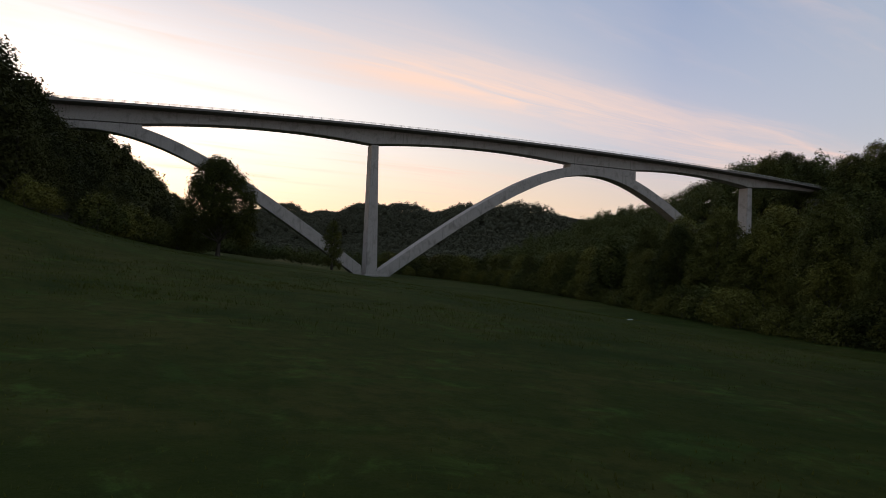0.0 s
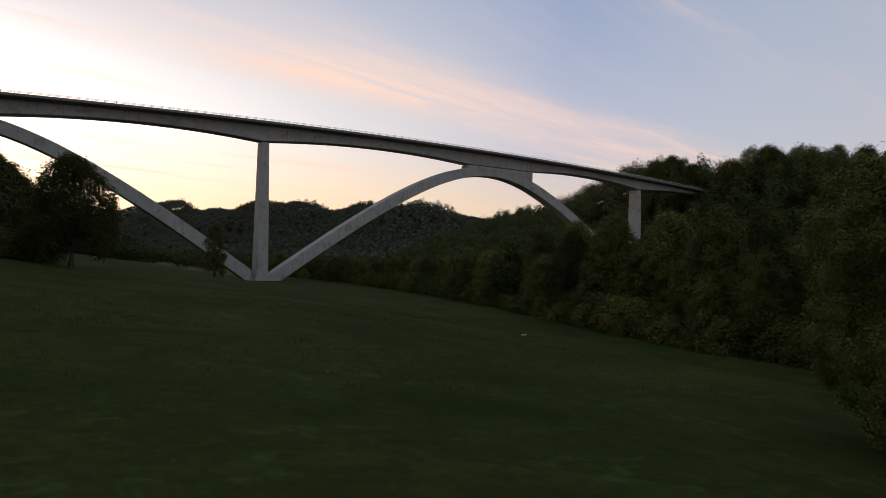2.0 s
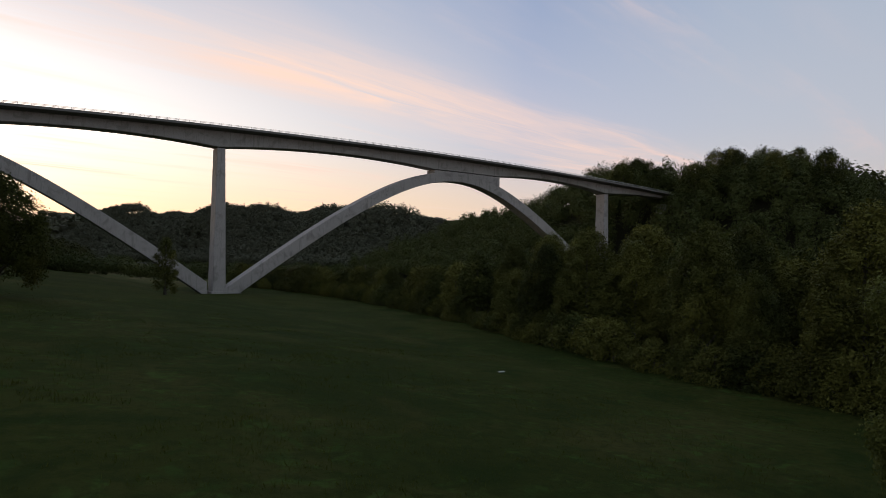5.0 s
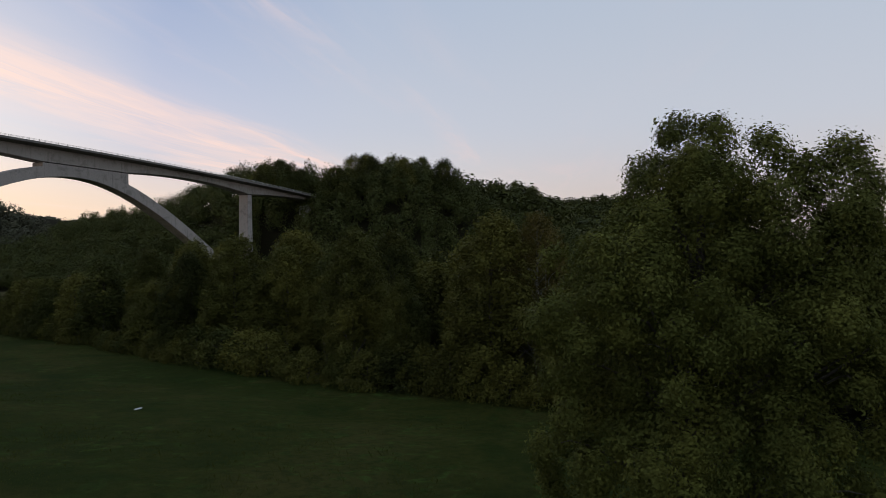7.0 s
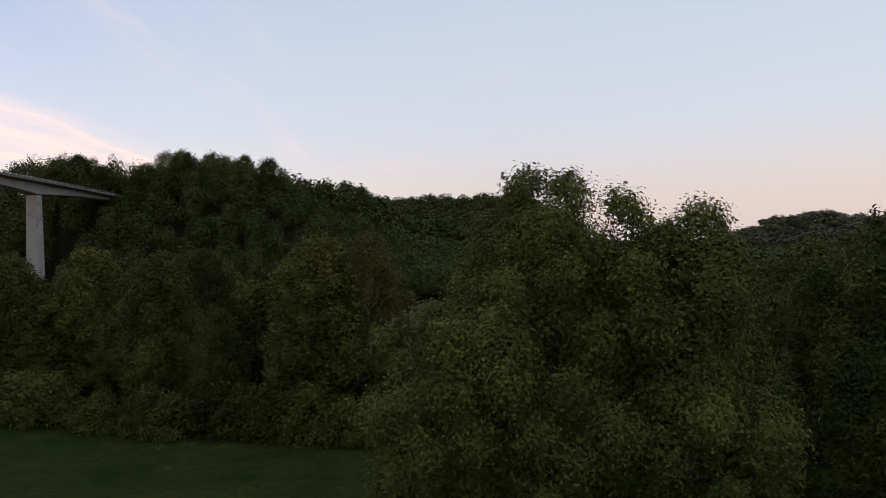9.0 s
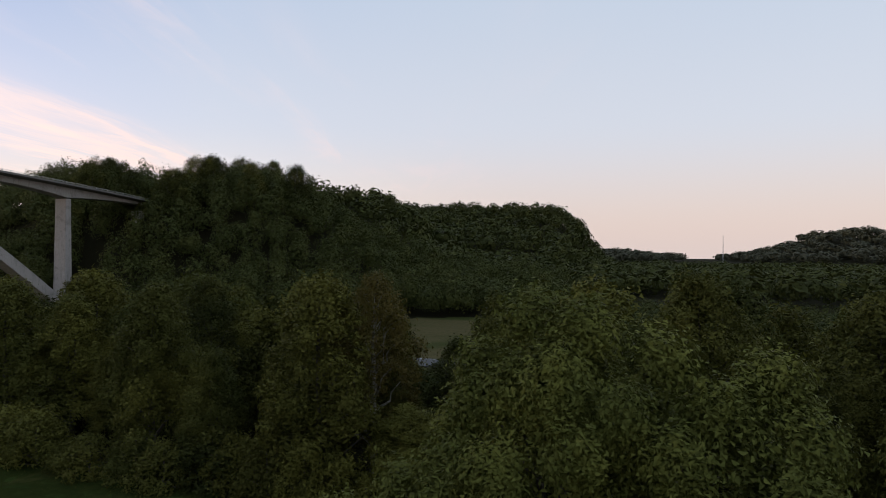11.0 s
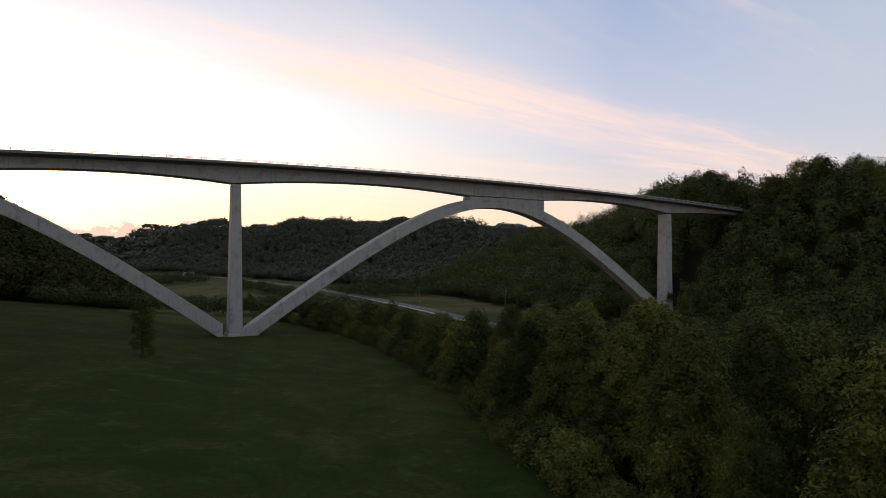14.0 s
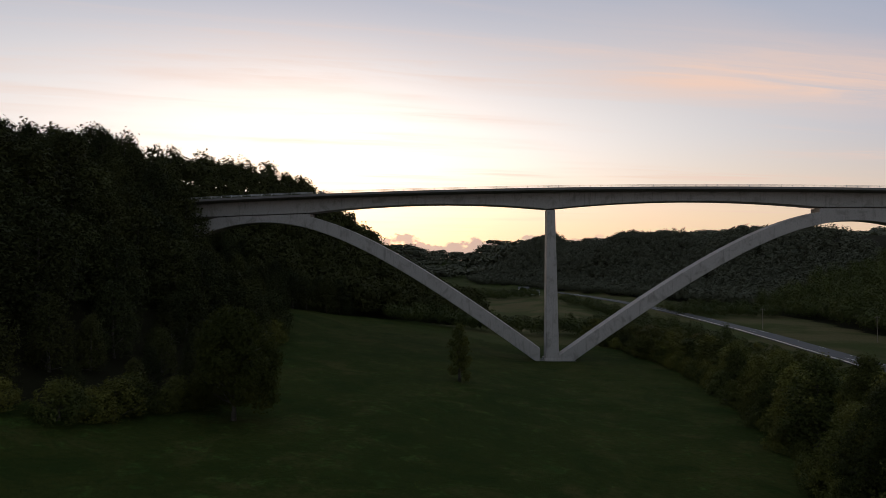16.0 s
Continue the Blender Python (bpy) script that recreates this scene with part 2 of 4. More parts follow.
def ground_material():
    """Mown meadow with paler and darker drifts; leaf litter where the ground climbs under the woods."""
    m, n = material("meadow_ground")
    pos = n.n("ShaderNodeNewGeometry").outputs["Position"]
    broad = n.noise(pos, 0.018, 4.0, 0.6)
    drift = n.noise(pos, 0.11, 5.0, 0.6, 0.6)
    tuft = n.noise(pos, 1.3, 6.0, 0.7)
    blade = n.noise(pos, 9.0, 4.0, 0.7)
    wisp = n.noise(pos, 0.32, 5.0, 0.65, 1.0)
    col = n.mix(n.smooth(broad, 0.38, 0.62), (0.0185, 0.0274, 0.0052), (0.0328, 0.0374, 0.0080))
    col = n.mix(n.math("MULTIPLY", n.smooth(drift, 0.50, 0.66), 0.75), col, (0.0446, 0.0443, 0.0123))
    col = n.mix(n.math("MULTIPLY", n.smooth(drift, 0.47, 0.33), 0.75), col, (0.0097, 0.0221, 0.0041))
    col = n.mix(n.math("MULTIPLY", n.smooth(wisp, 0.54, 0.68), 0.8), col, (0.0249, 0.0480, 0.0097))
    clump = n.noise(pos, 0.55, 6.0, 0.7, 0.8)
    col = n.mix(n.math("MULTIPLY", n.math("MULTIPLY", n.smooth(clump, 0.52, 0.66), n.smooth(drift, 0.42, 0.56)), 0.75), col, (0.0412, 0.0756, 0.0154))
    sere = n.noise(pos, 0.045, 5.0, 0.6, 0.5)
    col = n.mix(n.math("MULTIPLY", n.smooth(sere, 0.56, 0.70), 0.6), col, (0.0639, 0.0546, 0.0172))
    col = n.mix(n.math("MULTIPLY", n.smooth(tuft, 0.42, 0.66), 0.6), col, (0.0104, 0.0187, 0.0041))
    col = n.mix(n.math("MULTIPLY", blade, 0.5), col, n.mix(0.5, col, (0.0525, 0.0614, 0.0159)))
    rough_h = n.math("ADD", n.math("MULTIPLY", tuft, 0.7), n.math("MULTIPLY", blade, 0.3))
    finish(n, col, 0.95, rough_h, 0.9, 0.25, gloss=0.02)
    return m


GROUND = ground_material()


def litter_floor_material():
    m, n = material("forest_floor")
    pos = n.n("ShaderNodeNewGeometry").outputs["Position"]
    a = n.noise(pos, 0.25, 5.0, 0.6)
    b = n.noise(pos, 3.0, 5.0, 0.7)
    col = n.mix(a, (0.010, 0.011, 0.005), (0.018, 0.018, 0.008))
    col = n.mix(n.math("MULTIPLY", b, 0.5), col, (0.022, 0.016, 0.009))
    finish(n, col, 0.95, b, 0.8, 0.2, gloss=0.02)
    return m


FOREST_FLOOR = litter_floor_material()


def field_material():
    """Hay fields of the valley floor, straw and olive."""
    m, n = material("hay_field")
    pos = n.n("ShaderNodeNewGeometry").outputs["Position"]
    broad = n.noise(pos, 0.022, 4.0, 0.6, 0.4)
    tuft = n.noise(pos, 0.9, 6.0, 0.7)
    col = n.mix(n.smooth(broad, 0.40, 0.60), (0.040, 0.050, 0.014), (0.082, 0.070, 0.030))
    col = n.mix(n.math("MULTIPLY", n.smooth(tuft, 0.42, 0.66), 0.5), col, (0.034, 0.036, 0.012))
    finish(n, col, 0.95, tuft, 0.8, 0.25, gloss=0.02)
    return m


FIELD = field_material()


def asphalt_material():
    m, n = material("asphalt")
    pos = n.n("ShaderNodeNewGeometry").outputs["Position"]
    a = n.noise(pos, 0.3, 4.0)
    b = n.noise(pos, 12.0, 4.0, 0.7)
    col = n.mix(a, (0.060, 0.060, 0.062), (0.095, 0.094, 0.092))
    finish(n, n.mix(n.math("MULTIPLY", b, 0.3), col, (0.06, 0.06, 0.06)), 0.85, b, 0.3, 0.02, gloss=0.2)
    return m


ASPHALT = asphalt_material()


def plain(name, a, b, rough=0.7, scale=2.0, metal=0.0):
    m, n = material(name)
    pos = n.n("ShaderNodeNewGeometry").outputs["Position"]
    f = n.noise(pos, scale, 5.0, 0.6)
    finish(n, n.mix(f, a, b), rough, f, 0.2, 0.02, metal)
    return m


LINE_PAINT = plain("line_paint", (0.62, 0.60, 0.50), (0.78, 0.76, 0.68))
WHITE_WALL = plain("white_siding", (0.66, 0.66, 0.64), (0.80, 0.80, 0.78))
ROOF = plain("grey_shingle", (0.08, 0.08, 0.085), (0.15, 0.14, 0.14), 0.9, 4.0)
WOOD = plain("pole_wood", (0.14, 0.11, 0.08), (0.24, 0.20, 0.16), 0.9, 5.0)
PANE = plain("dark_pane", (0.02, 0.022, 0.025), (0.03, 0.032, 0.035), 0.1)
CARD = plain("pale_plastic", (0.46, 0.46, 0.46), (0.60, 0.60, 0.58), 0.5, 6.0)


RUBBER = plain("bearing_rubber", (0.025, 0.024, 0.023), (0.045, 0.042, 0.040), 0.8)


def water_material():
    m, n = material("creek_water")
    pos = n.n("ShaderNodeNewGeometry").outputs["Position"]
    f = n.noise(pos, 2.2, 4.0, 0.6)
    finish(n, (0.012, 0.016, 0.012, 1), 0.06, f, 0.12, 0.05)
    return m


WATER = water_material()

# ---------------------------------------------------------------- helpers for meshes


def mesh_object(name, verts, faces, mat, parent=None, label="", smooth=False):
    me = bpy.data.meshes.new(name)
    me.from_pydata(verts, [], faces)
    me.materials.append(mat)
    if smooth:
        me.polygons.foreach_set("use_smooth", np.ones(len(me.polygons), dtype=bool))
    me.update()
    ob = new(name, me)
    if parent is not None:
        ob.parent = parent
    if label:
        tagged(ob, label)
    return ob


def part(name, bm, mat, parent, label=""):
    me = bpy.data.meshes.new(name)
    bm.to_mesh(me)
    bm.free()
    me.materials.append(mat)
    ob = new(name, me)
    ob.parent = parent
    if label:
        tagged(ob, label)
    return ob


def thing(name, at, label, category, group="", kind=""):
    e = new(name)
    e.location = at
    e.empty_display_size = 1.0
    return tagged(e, label, category, group, kind)


def box(bm, x0, x1, y0, y1, z0, z1, taper=0.0):
    """A box; taper: how much each side draws in at the top."""
    vs = [bm.verts.new(p) for p in ((x0, y0, z0), (x1, y0, z0), (x1, y1, z0), (x0, y1, z0),
                                    (x0 + taper, y0 + taper, z1), (x1 - taper, y0 + taper, z1),
                                    (x1 - taper, y1 - taper, z1), (x0 + taper, y1 - taper, z1))]
    for f in ((3, 2, 1, 0), (4, 5, 6, 7), (0, 1, 5, 4), (1, 2, 6, 5), (2, 3, 7, 6), (3, 0, 4, 7)):
        bm.faces.new([vs[i] for i in f])
    return vs


def bevelled(bm, width, segments=1):
    bmesh.ops.bevel(bm, geom=list(bm.edges), offset=width, segments=segments, affect="EDGES", profile=0.5)
    return bm


def sweep(sections):
    """Joins equal rings of points into a closed tube; sections: (n, m, 3)."""
    sections = np.asarray(sections, dtype=float)
    n, m = sections.shape[:2]
    i = np.arange(n - 1)[:, None] * m
    j = np.arange(m)[None, :]
    j2 = (j + 1) % m
    quads = np.stack([i + j, i + j2, i + m + j2, i + m + j], -1).reshape(-1, 4)
    faces = quads.tolist() + [list(range(m))[::-1], list(range((n - 1) * m, n * m))]
    return sections.reshape(-1, 3), faces


# ---------------------------------------------------------------- the lie of the land


def step(v):
    v = np.clip(v, 0, 1)
    return v * v * (3 - 2 * v)


def wood_edge(y):
    """x at which the meadow meets the creek wood."""
    return np.interp(y, [-300, -230, -190, -160, -130, -95, -45, 0, 30, 55], [-4, 2, 7, 9, 15, 25, 33, 33, 28, 18])


def toe_right(y):
    return np.interp(y, [-400, -170, -100, 0, 100, 200, 330, 450, 560, 700, 850, 1000, 1400], [260, 230, 195, 172, 172, 185, 190, 170, 140, 95, 45, -10, -40])


def toe_left(y):
    return np.interp(y, [-400, -240, -140, -60, -20, 30, 90, 140, 200, 300, 450, 700, 1200], [-150, -105, -82, -76, -84, -98, -62, -30, -22, -35, -60, -130, -200])


def slope_edge(y):
    """x at which the meadow meets the wood on the western slope."""
    return toe_left(y) + np.interp(y, [-200, -160, -130, -118, -100, -60, -20, 60], [-48, -24, 2, 10, 15, 2, 2, 2])


def ground_z(x, y):
    x, y = np.asarray(x, float), np.asarray(y, float)
    s = np.interp(y, [-260, -200, -150], [0.62, 0.73, 1.0]) * np.interp(y, [60, 160], [1.0, 0.35])
    z = np.where(x < 0, 0.135 * s * 130 * np.tanh(np.maximum(-x, 0) / 130), 0.0)
    z = z - 1.2 * step(x / 40) - 3.0 * step((x - 38) / 25)
    z = z - 4.0 * step((y - 60) / 100) * step((x + 90) / 60) * (1 - step(x / 40))
    z = z + 5.5 * step((-x - 62) / 42) * step((y + 205) / 60) * (1 - step((y - 20) / 60))
    z = z * (1 - 0.85 * np.exp(-((x + 6) / 15.0) ** 2 - ((y - 3) / 26.0) ** 2))
    bed = wood_edge(y) + 27 + 5 * np.sin(y / 23)
    z = z - 1.6 * np.exp(-((x - bed) / 5.0) ** 2)
    amp_r = np.interp(y, [-400, -190, -120, -80, -40, 60, 150, 260, 400, 600, 800, 1000, 1500], [0, 2, 13, 36, 57, 59, 46, 42, 50, 67, 68, 72, 50])
    right = amp_r * step((x - toe_right(y)) / np.interp(y, [-120, -40, 50, 150], [115, 72, 72, 115]))
    z = z + np.maximum(right, 65 * np.exp(-((x - 640) / 170) ** 2 - ((y + 96) / 106) ** 6))
    amp_l = np.interp(y, [-400, -220, -150, -110, -60, 0, 60, 140, 230, 330, 700, 1300], [8, 10, 14, 24, 28, 36, 54, 60, 46, 22, 20, 30])
    z = z + amp_l * step((toe_left(y) - x) / np.interp(y, [-150, -110, -30, 10, 60], [95, 48, 56, 78, 105]))
    for cx, cy, h, sx, sy in ((1650, -770, 70, 420, 150), (1900, 300, 70, 500, 500),
                              (-150, 2500, 75, 900, 260), (700, 1500, 60, 500, 300), (-900, 900, 70, 400, 500),
                              (-700, -700, 50, 350, 350), (300, -1100, 45, 500, 300)):
        z = z + h * np.exp(-((x - cx) / sx) ** 2 - ((y - cy) / sy) ** 2)
    high = step((z - 6) / 25) * np.where((x < -60) & (y < 60), 0.4, 1.0)
    z = z + high * (5 * np.sin(x / 47 + 1.3 * np.sin(y / 61)) + 4 * np.sin(y / 39 + x / 83) + 3 * np.sin((x - y) / 23))
    return z


def graded(lo, hi, fine, reach, ratio=1.16):
    core = list(np.arange(lo, hi + fine, fine))
    d, p = fine, core[-1]
    while p < reach:
        d *= ratio
        p += d
        core.append(p)
    d, p = fine, core[0]
    while p > -reach:
        d *= ratio
        p -= d
        core.insert(0, p)
    return np.array(core)


gx, gy = graded(-170, 200, 4.0, 3600), graded(-270, 170, 4.0, 3600)
GX, GY = np.meshgrid(gx, gy)
GZ = ground_z(GX, GY)
bumps = np.array([noise.noise(Vector((a * 0.07, b * 0.07, 0.3))) for a, b in zip(GX.ravel(), GY.ravel())]).reshape(GX.shape)
GZ = GZ + 0.22 * bumps
w, h = len(gx), len(gy)
idx = np.arange(w * h).reshape(h, w)
faces = np.stack([idx[:-1, :-1], idx[:-1, 1:], idx[1:, 1:], idx[1:, :-1]], -1).reshape(-1, 4)
ground = mesh_object("ground", np.stack([GX, GY, GZ], -1).reshape(-1, 3), faces.tolist(), GROUND, smooth=True)
tagged(ground, "dark green meadow rolling down into a wooded valley", "ground", kind="structure")
ground.data.materials.append(FOREST_FLOOR)
ground.data.materials.append(FIELD)
fx, fy = GX[:-1, :-1].ravel() + 2, GY[:-1, :-1].ravel() + 2
wooded = (fx < slope_edge(fy) - 4) | (fx > toe_right(fy) - 5)
wooded |= (fx > wood_edge(fy) + 3) & (fx < wood_edge(fy) + 52) & (fy < 55)
field = ~wooded & (((fy > 36 + 6 * np.sin(fx / 9)) & (fy < 700) & (fx > np.interp(fy, [36, 110, 160], [-28, -45, -200]))) | ((fx > 92) & (fy > -330)))
ground.data.polygons.foreach_set("material_index", np.where(wooded, 1, np.where(field, 2, 0)).astype(np.int32))


def gz(x, y):
    return float(ground_z(x, y)) + 0.22 * noise.noise(Vector((x * 0.07, y * 0.07, 0.3)))


# ---------------------------------------------------------------- the bridge
WIDTH = 5.6                                   # of girder, arches and piers, across the road


def deck_top(x):
    return 53.4 - 0.000165 * (x - 15.0) ** 2


def girder_depth(x):
    """Haunched over the piers and the two crowns."""
    stops = [-190, -140, -107, -78, -2, 81, 113, 178, 222]
    i = min(max(np.searchsorted(stops, x) - 1, 0), len(stops) - 2)
    a, b = stops[i], stops[i + 1]
    u = min(max((x - a) / (b - a), 0), 1)
    ends = {-190: 3.4, -140: 4.6, -107: 5.0, -78: 5.2, -2: 5.9, 81: 5.3, 113: 4.8, 178: 4.9, 222: 1.9}
    base = ends[a] * (1 - u) + ends[b] * u
    sag = 1.9 if b - a > 60 else (0.5 if b - a > 40 else 0.0)
    return base - sag * (1 - abs(2 * u - 1) ** 2.0)


bridge = thing("arch_bridge", (0, 0, 0), "pale grey concrete double-arch road bridge spanning the wooded valley", "bridge")
xs = np.unique(np.concatenate([np.arange(-190, 226, 2.0), [-107, -78, -2, 81, 113, 178]]))
rings = []
for x in xs:
    t = deck_top(x) - 0.75
    b = deck_top(x) - girder_depth(x)
    rings.append([(x, -0.10, t), (x, 0.05, b + 0.12), (x, 0.2, b), (x, WIDTH - 0.2, b), (x, WIDTH - 0.05, b + 0.12), (x, WIDTH + 0.10, t)])
v, f = sweep(rings)
mesh_object("box_girder", v, f, CONCRETE, bridge)
rings = []
for x in xs:
    t = deck_top(x)
    rings.append([(x, -3.65, t), (x, -3.65, t - 0.30), (x, -3.50, t - 0.33), (x, -0.05, t - 0.745), (x, WIDTH + 0.05, t - 0.745),
                  (x, WIDTH + 3.50, t - 0.33), (x, WIDTH + 3.65, t - 0.30), (x, WIDTH + 3.65, t)])
v, f = sweep(rings)
mesh_object("deck_slab", v, f, DARK_CONCRETE, bridge, "dark cantilevered deck slab")
for y0 in (-3.65, WIDTH + 3.30):
    rings = [[(x, y0, deck_top(x) + 0.003), (x, y0 + 0.35, deck_top(x) + 0.003), (x, y0 + 0.30, deck_top(x) + 0.45), (x, y0 + 0.03, deck_top(x) + 0.45)] for x in xs]
    v, f = sweep(rings)
    mesh_object("parapet", v, f, DARK_CONCRETE, bridge)
rings = [[(x, -3.25, deck_top(x) + 0.005), (x, WIDTH + 3.25, deck_top(x) + 0.005), (x, WIDTH + 3.25, deck_top(x) + 0.06), (x, -3.25, deck_top(x) + 0.06)] for x in xs]
v, f = sweep(rings)
mesh_object("roadway", v, f, ASPHALT, bridge, "asphalt roadway")
post_mesh = None
for y0 in (-3.50, WIDTH + 3.45):
    for zr in (0.75, 1.05):
        rings = [[(x, y0 - 0.05, deck_top(x) + zr - 0.04), (x, y0 + 0.05, deck_top(x) + zr - 0.04), (x, y0 + 0.05, deck_top(x) + zr + 0.04), (x, y0 - 0.05, deck_top(x) + zr + 0.04)] for x in xs[::2]]
        v, f = sweep(rings)
        mesh_object("rail", v, f, STEEL, bridge, "thin steel handrail")
    for x in np.arange(-188, 224, 3.2):
        if post_mesh is None:
            bm = bmesh.new()
            box(bm, -0.06, 0.06, -0.06, 0.06, 0.0, 0.68)
            post = part("railing_post", bm, STEEL, bridge)
            post_mesh = post.data
        else:
            post = new("railing_post", post_mesh)
            post.parent = bridge
        post.location = (x, y0, deck_top(x) + 0.44)


def arch(x_from, x_to, crown_x, crown_z, bend, fall_left, fall_right, flat_from, flat_to):
    """One arch: legs that run nearly straight into a tight crown, topped by a level seat under the girder."""
    rings = []
    for x in np.unique(np.concatenate([np.arange(x_from, x_to + 0.01, 1.5), [flat_from - 0.02, flat_from, flat_to, flat_to + 0.02, x_to]])):
        d = x - crown_x
        fall = fall_left if d < 0 else fall_right
        low = crown_z - fall * (math.sqrt(d * d + bend * bend) - bend)
        slope = fall * abs(d) / math.sqrt(d * d + bend * bend)
        top = low + 3.7 * math.sqrt(1 + slope * slope) + 0.5 * slope
        if flat_from <= x <= flat_to:
            top = deck_top(x) - girder_depth(x) - 0.22
        spread = 0.12 * slope
        y0, y1 = 0.12 - spread, WIDTH - 0.12 + spread
        rings.append([(x, y0 + 0.12, low), (x, y0, low + 0.12), (x, y0, top - 0.12), (x, y0 + 0.12, top),
                      (x, y1 - 0.12, top), (x, y1, top - 0.12), (x, y1, low + 0.12), (x, y1 - 0.12, low)])
    v, f = sweep(np.array(rings)[:, ::-1])
    return mesh_object("arch", v, f, CONCRETE, bridge, "grey concrete box arch streaked by rain")


arch(1.0, 174.5, 92.0, 43.2, 40.0, 0.78, 0.845, 81.0, 113.6)
arch(-172.0, -5.0, -92.5, 43.9, 40.0, 0.80, 0.80, -107.5, -77.5)
for x, y in [(a, b) for a in (83.0, 111.5, -79.5, -105.5) for b in (1.2, WIDTH - 1.2)]:
    bm = bmesh.new()
    z = deck_top(x) - girder_depth(x)
    box(bm, x - 0.6, x + 0.6, y - 0.5, y + 0.5, z - 0.26, z + 0.02)
    part("bearing", bm, RUBBER, bridge)


def pier(x, foot_z, wide_top, wide_foot):
    bm = bmesh.new()
    top = deck_top(x) - girder_depth(x) - 0.35
    a, b = wide_foot / 2, wide_top / 2
    rings = []
    for u in np.linspace(0, 1, 9):
        w2 = a + (b - a) * u
        d0, d1 = -0.25 * (1 - u) + 0.15 * u, WIDTH + 0.25 * (1 - u) - 0.15 * u
        z = foot_z + (top - foot_z) * u
        c = 0.18
        rings.append([(x - w2 + c, d0, z), (x + w2 - c, d0, z), (x + w2, d0 + c, z), (x + w2, d1 - c, z),
                      (x + w2 - c, d1, z), (x - w2 + c, d1, z), (x - w2, d1 - c, z), (x - w2, d0 + c, z)])
    bm.free()
    v, f = sweep(rings)
    shaft = mesh_object("pier", v, f, CONCRETE, bridge, "tapered grey concrete pier")
    bm = bmesh.new()
    box(bm, x - b + 0.25, x + b - 0.25, 0.6, WIDTH - 0.6, top - 0.02, top + 0.38)
    part("pier_bearing", bm, RUBBER, shaft)
    bm = bmesh.new()
    box(bm, x - a - 0.45, x + a + 0.45, -0.75, WIDTH + 0.75, foot_z - 3.0, foot_z + 0.7)
    part("plinth", bevelled(bm, 0.12), CONCRETE, shaft)


pier(-1.2, 0.1, 2.6, 4.2)
pier(178.6, -3.0, 2.7, 3.9)
bm = bmesh.new()
box(bm, -8.4, 6.2, -0.7, WIDTH + 0.7, -2.5, 0.12)
part("footing", bevelled(bm, 0.2), DARK_CONCRETE, bridge, "dark footing almost flush with the grass")
bm = bmesh.new()
box(bm, 221.0, 231.0, 0.6, WIDTH - 0.6, 8.0, deck_top(226) - 4.4)
part("abutment", bm, CONCRETE, bridge)



# ---------------------------------------------------------------- road, fields and creek in the valley


def ribbon(name, centre, half, lift, mat, thickness=0.12):
    """A strip that lies on the ground along a line of points."""
    pts = np.asarray(centre, float)
    d = np.gradient(pts, axis=0)
    d /= np.linalg.norm(d, axis=1, keepdims=True)
    nrm = np.stack([-d[:, 1], d[:, 0]], 1)
    rings = []
    for p, q in zip(pts, nrm):
        a, b = p + q * half, p - q * half
        z = max(gz(*a), gz(*p), gz(*b)) + lift
        rings.append([(a[0], a[1], z), (b[0], b[1], z), (b[0], b[1], z - thickness - 0.5), (a[0], a[1], z - thickness - 0.5)])
    v, f = sweep(rings)
    return mesh_object(name, v, f, mat)


ys = np.arange(-420, 720, 8.0)
road_x = np.interp(ys, [-420, -180, -60, -10, 60, 130, 230, 320, 420, 550, 700, 900], [126, 106, 102, 104, 111, 117, 121, 121, 116, 104, 80, 30])
ker = np.ones(9) / 9
road_x = np.convolve(np.pad(road_x, 4, mode="edge"), ker, "valid")
road = tagged(ribbon("road", np.stack([road_x, ys], 1), 5.4, 0.25, ASPHALT), "grey two-lane asphalt highway along the valley floor", "road", kind="structure")
for off in (-4.6, -0.12, 4.6):
    line = ribbon("road_line", np.stack([road_x + off, ys], 1), 0.09, 0.256, LINE_PAINT, 0.0)
    line.name = "lane_line"
    line.parent = road


def guard_rail(y_from, y_to):
    """Steel beam on short posts along the near edge of the road."""
    yy = np.arange(y_from, y_to, 4.0)
    xx = np.interp(yy, ys, road_x) - 6.1
    zz = np.array([max(gz(a, b), gz(a + 6, b)) for a, b in zip(xx, yy)])
    rail = thing("guard_rail", (float(xx[0]), float(yy[0]), float(zz[0])), "galvanised steel guard rail beside the valley road", "guard rail")
    rel = np.stack([xx, yy, zz], 1) - np.array([xx[0], yy[0], zz[0]])
    rings = [[(a, b, c + 0.92), (a - 0.05, b, c + 0.83), (a, b, c + 0.76), (a - 0.05, b, c + 0.69), (a, b, c + 0.60), (a + 0.03, b, c + 0.60), (a + 0.03, b, c + 0.92)] for a, b, c in rel]
    v, f = sweep(rings)
    mesh_object("beam", v, f, STEEL, rail)
    shared = None
    for a, b, c in rel:
        if shared is None:
            bm = bmesh.new()
            box(bm, 0.04, 0.18, -0.07, 0.07, -0.3, 0.88)
            shared = part("post", bm, WOOD, rail, "weathered timber post").data
            continue
        post = new("post", shared)
        post.parent = rail
        post.location = (a, b, c)


guard_rail(-40, 250)
ys2 = np.arange(-330, 75, 5.0)
creek_x = wood_edge(ys2) + 27 + 5 * np.sin(ys2 / 23)
rings = [[(x - 3.6, y, -5.35), (x + 3.6, y, -5.35), (x + 3.6, y, -5.9), (x - 3.6, y, -5.9)] for x, y in zip(creek_x, ys2)]
v, f = sweep(rings)
tagged(mesh_object("water", v, f, WATER), "still creek water between wooded banks", "water", kind="structure")

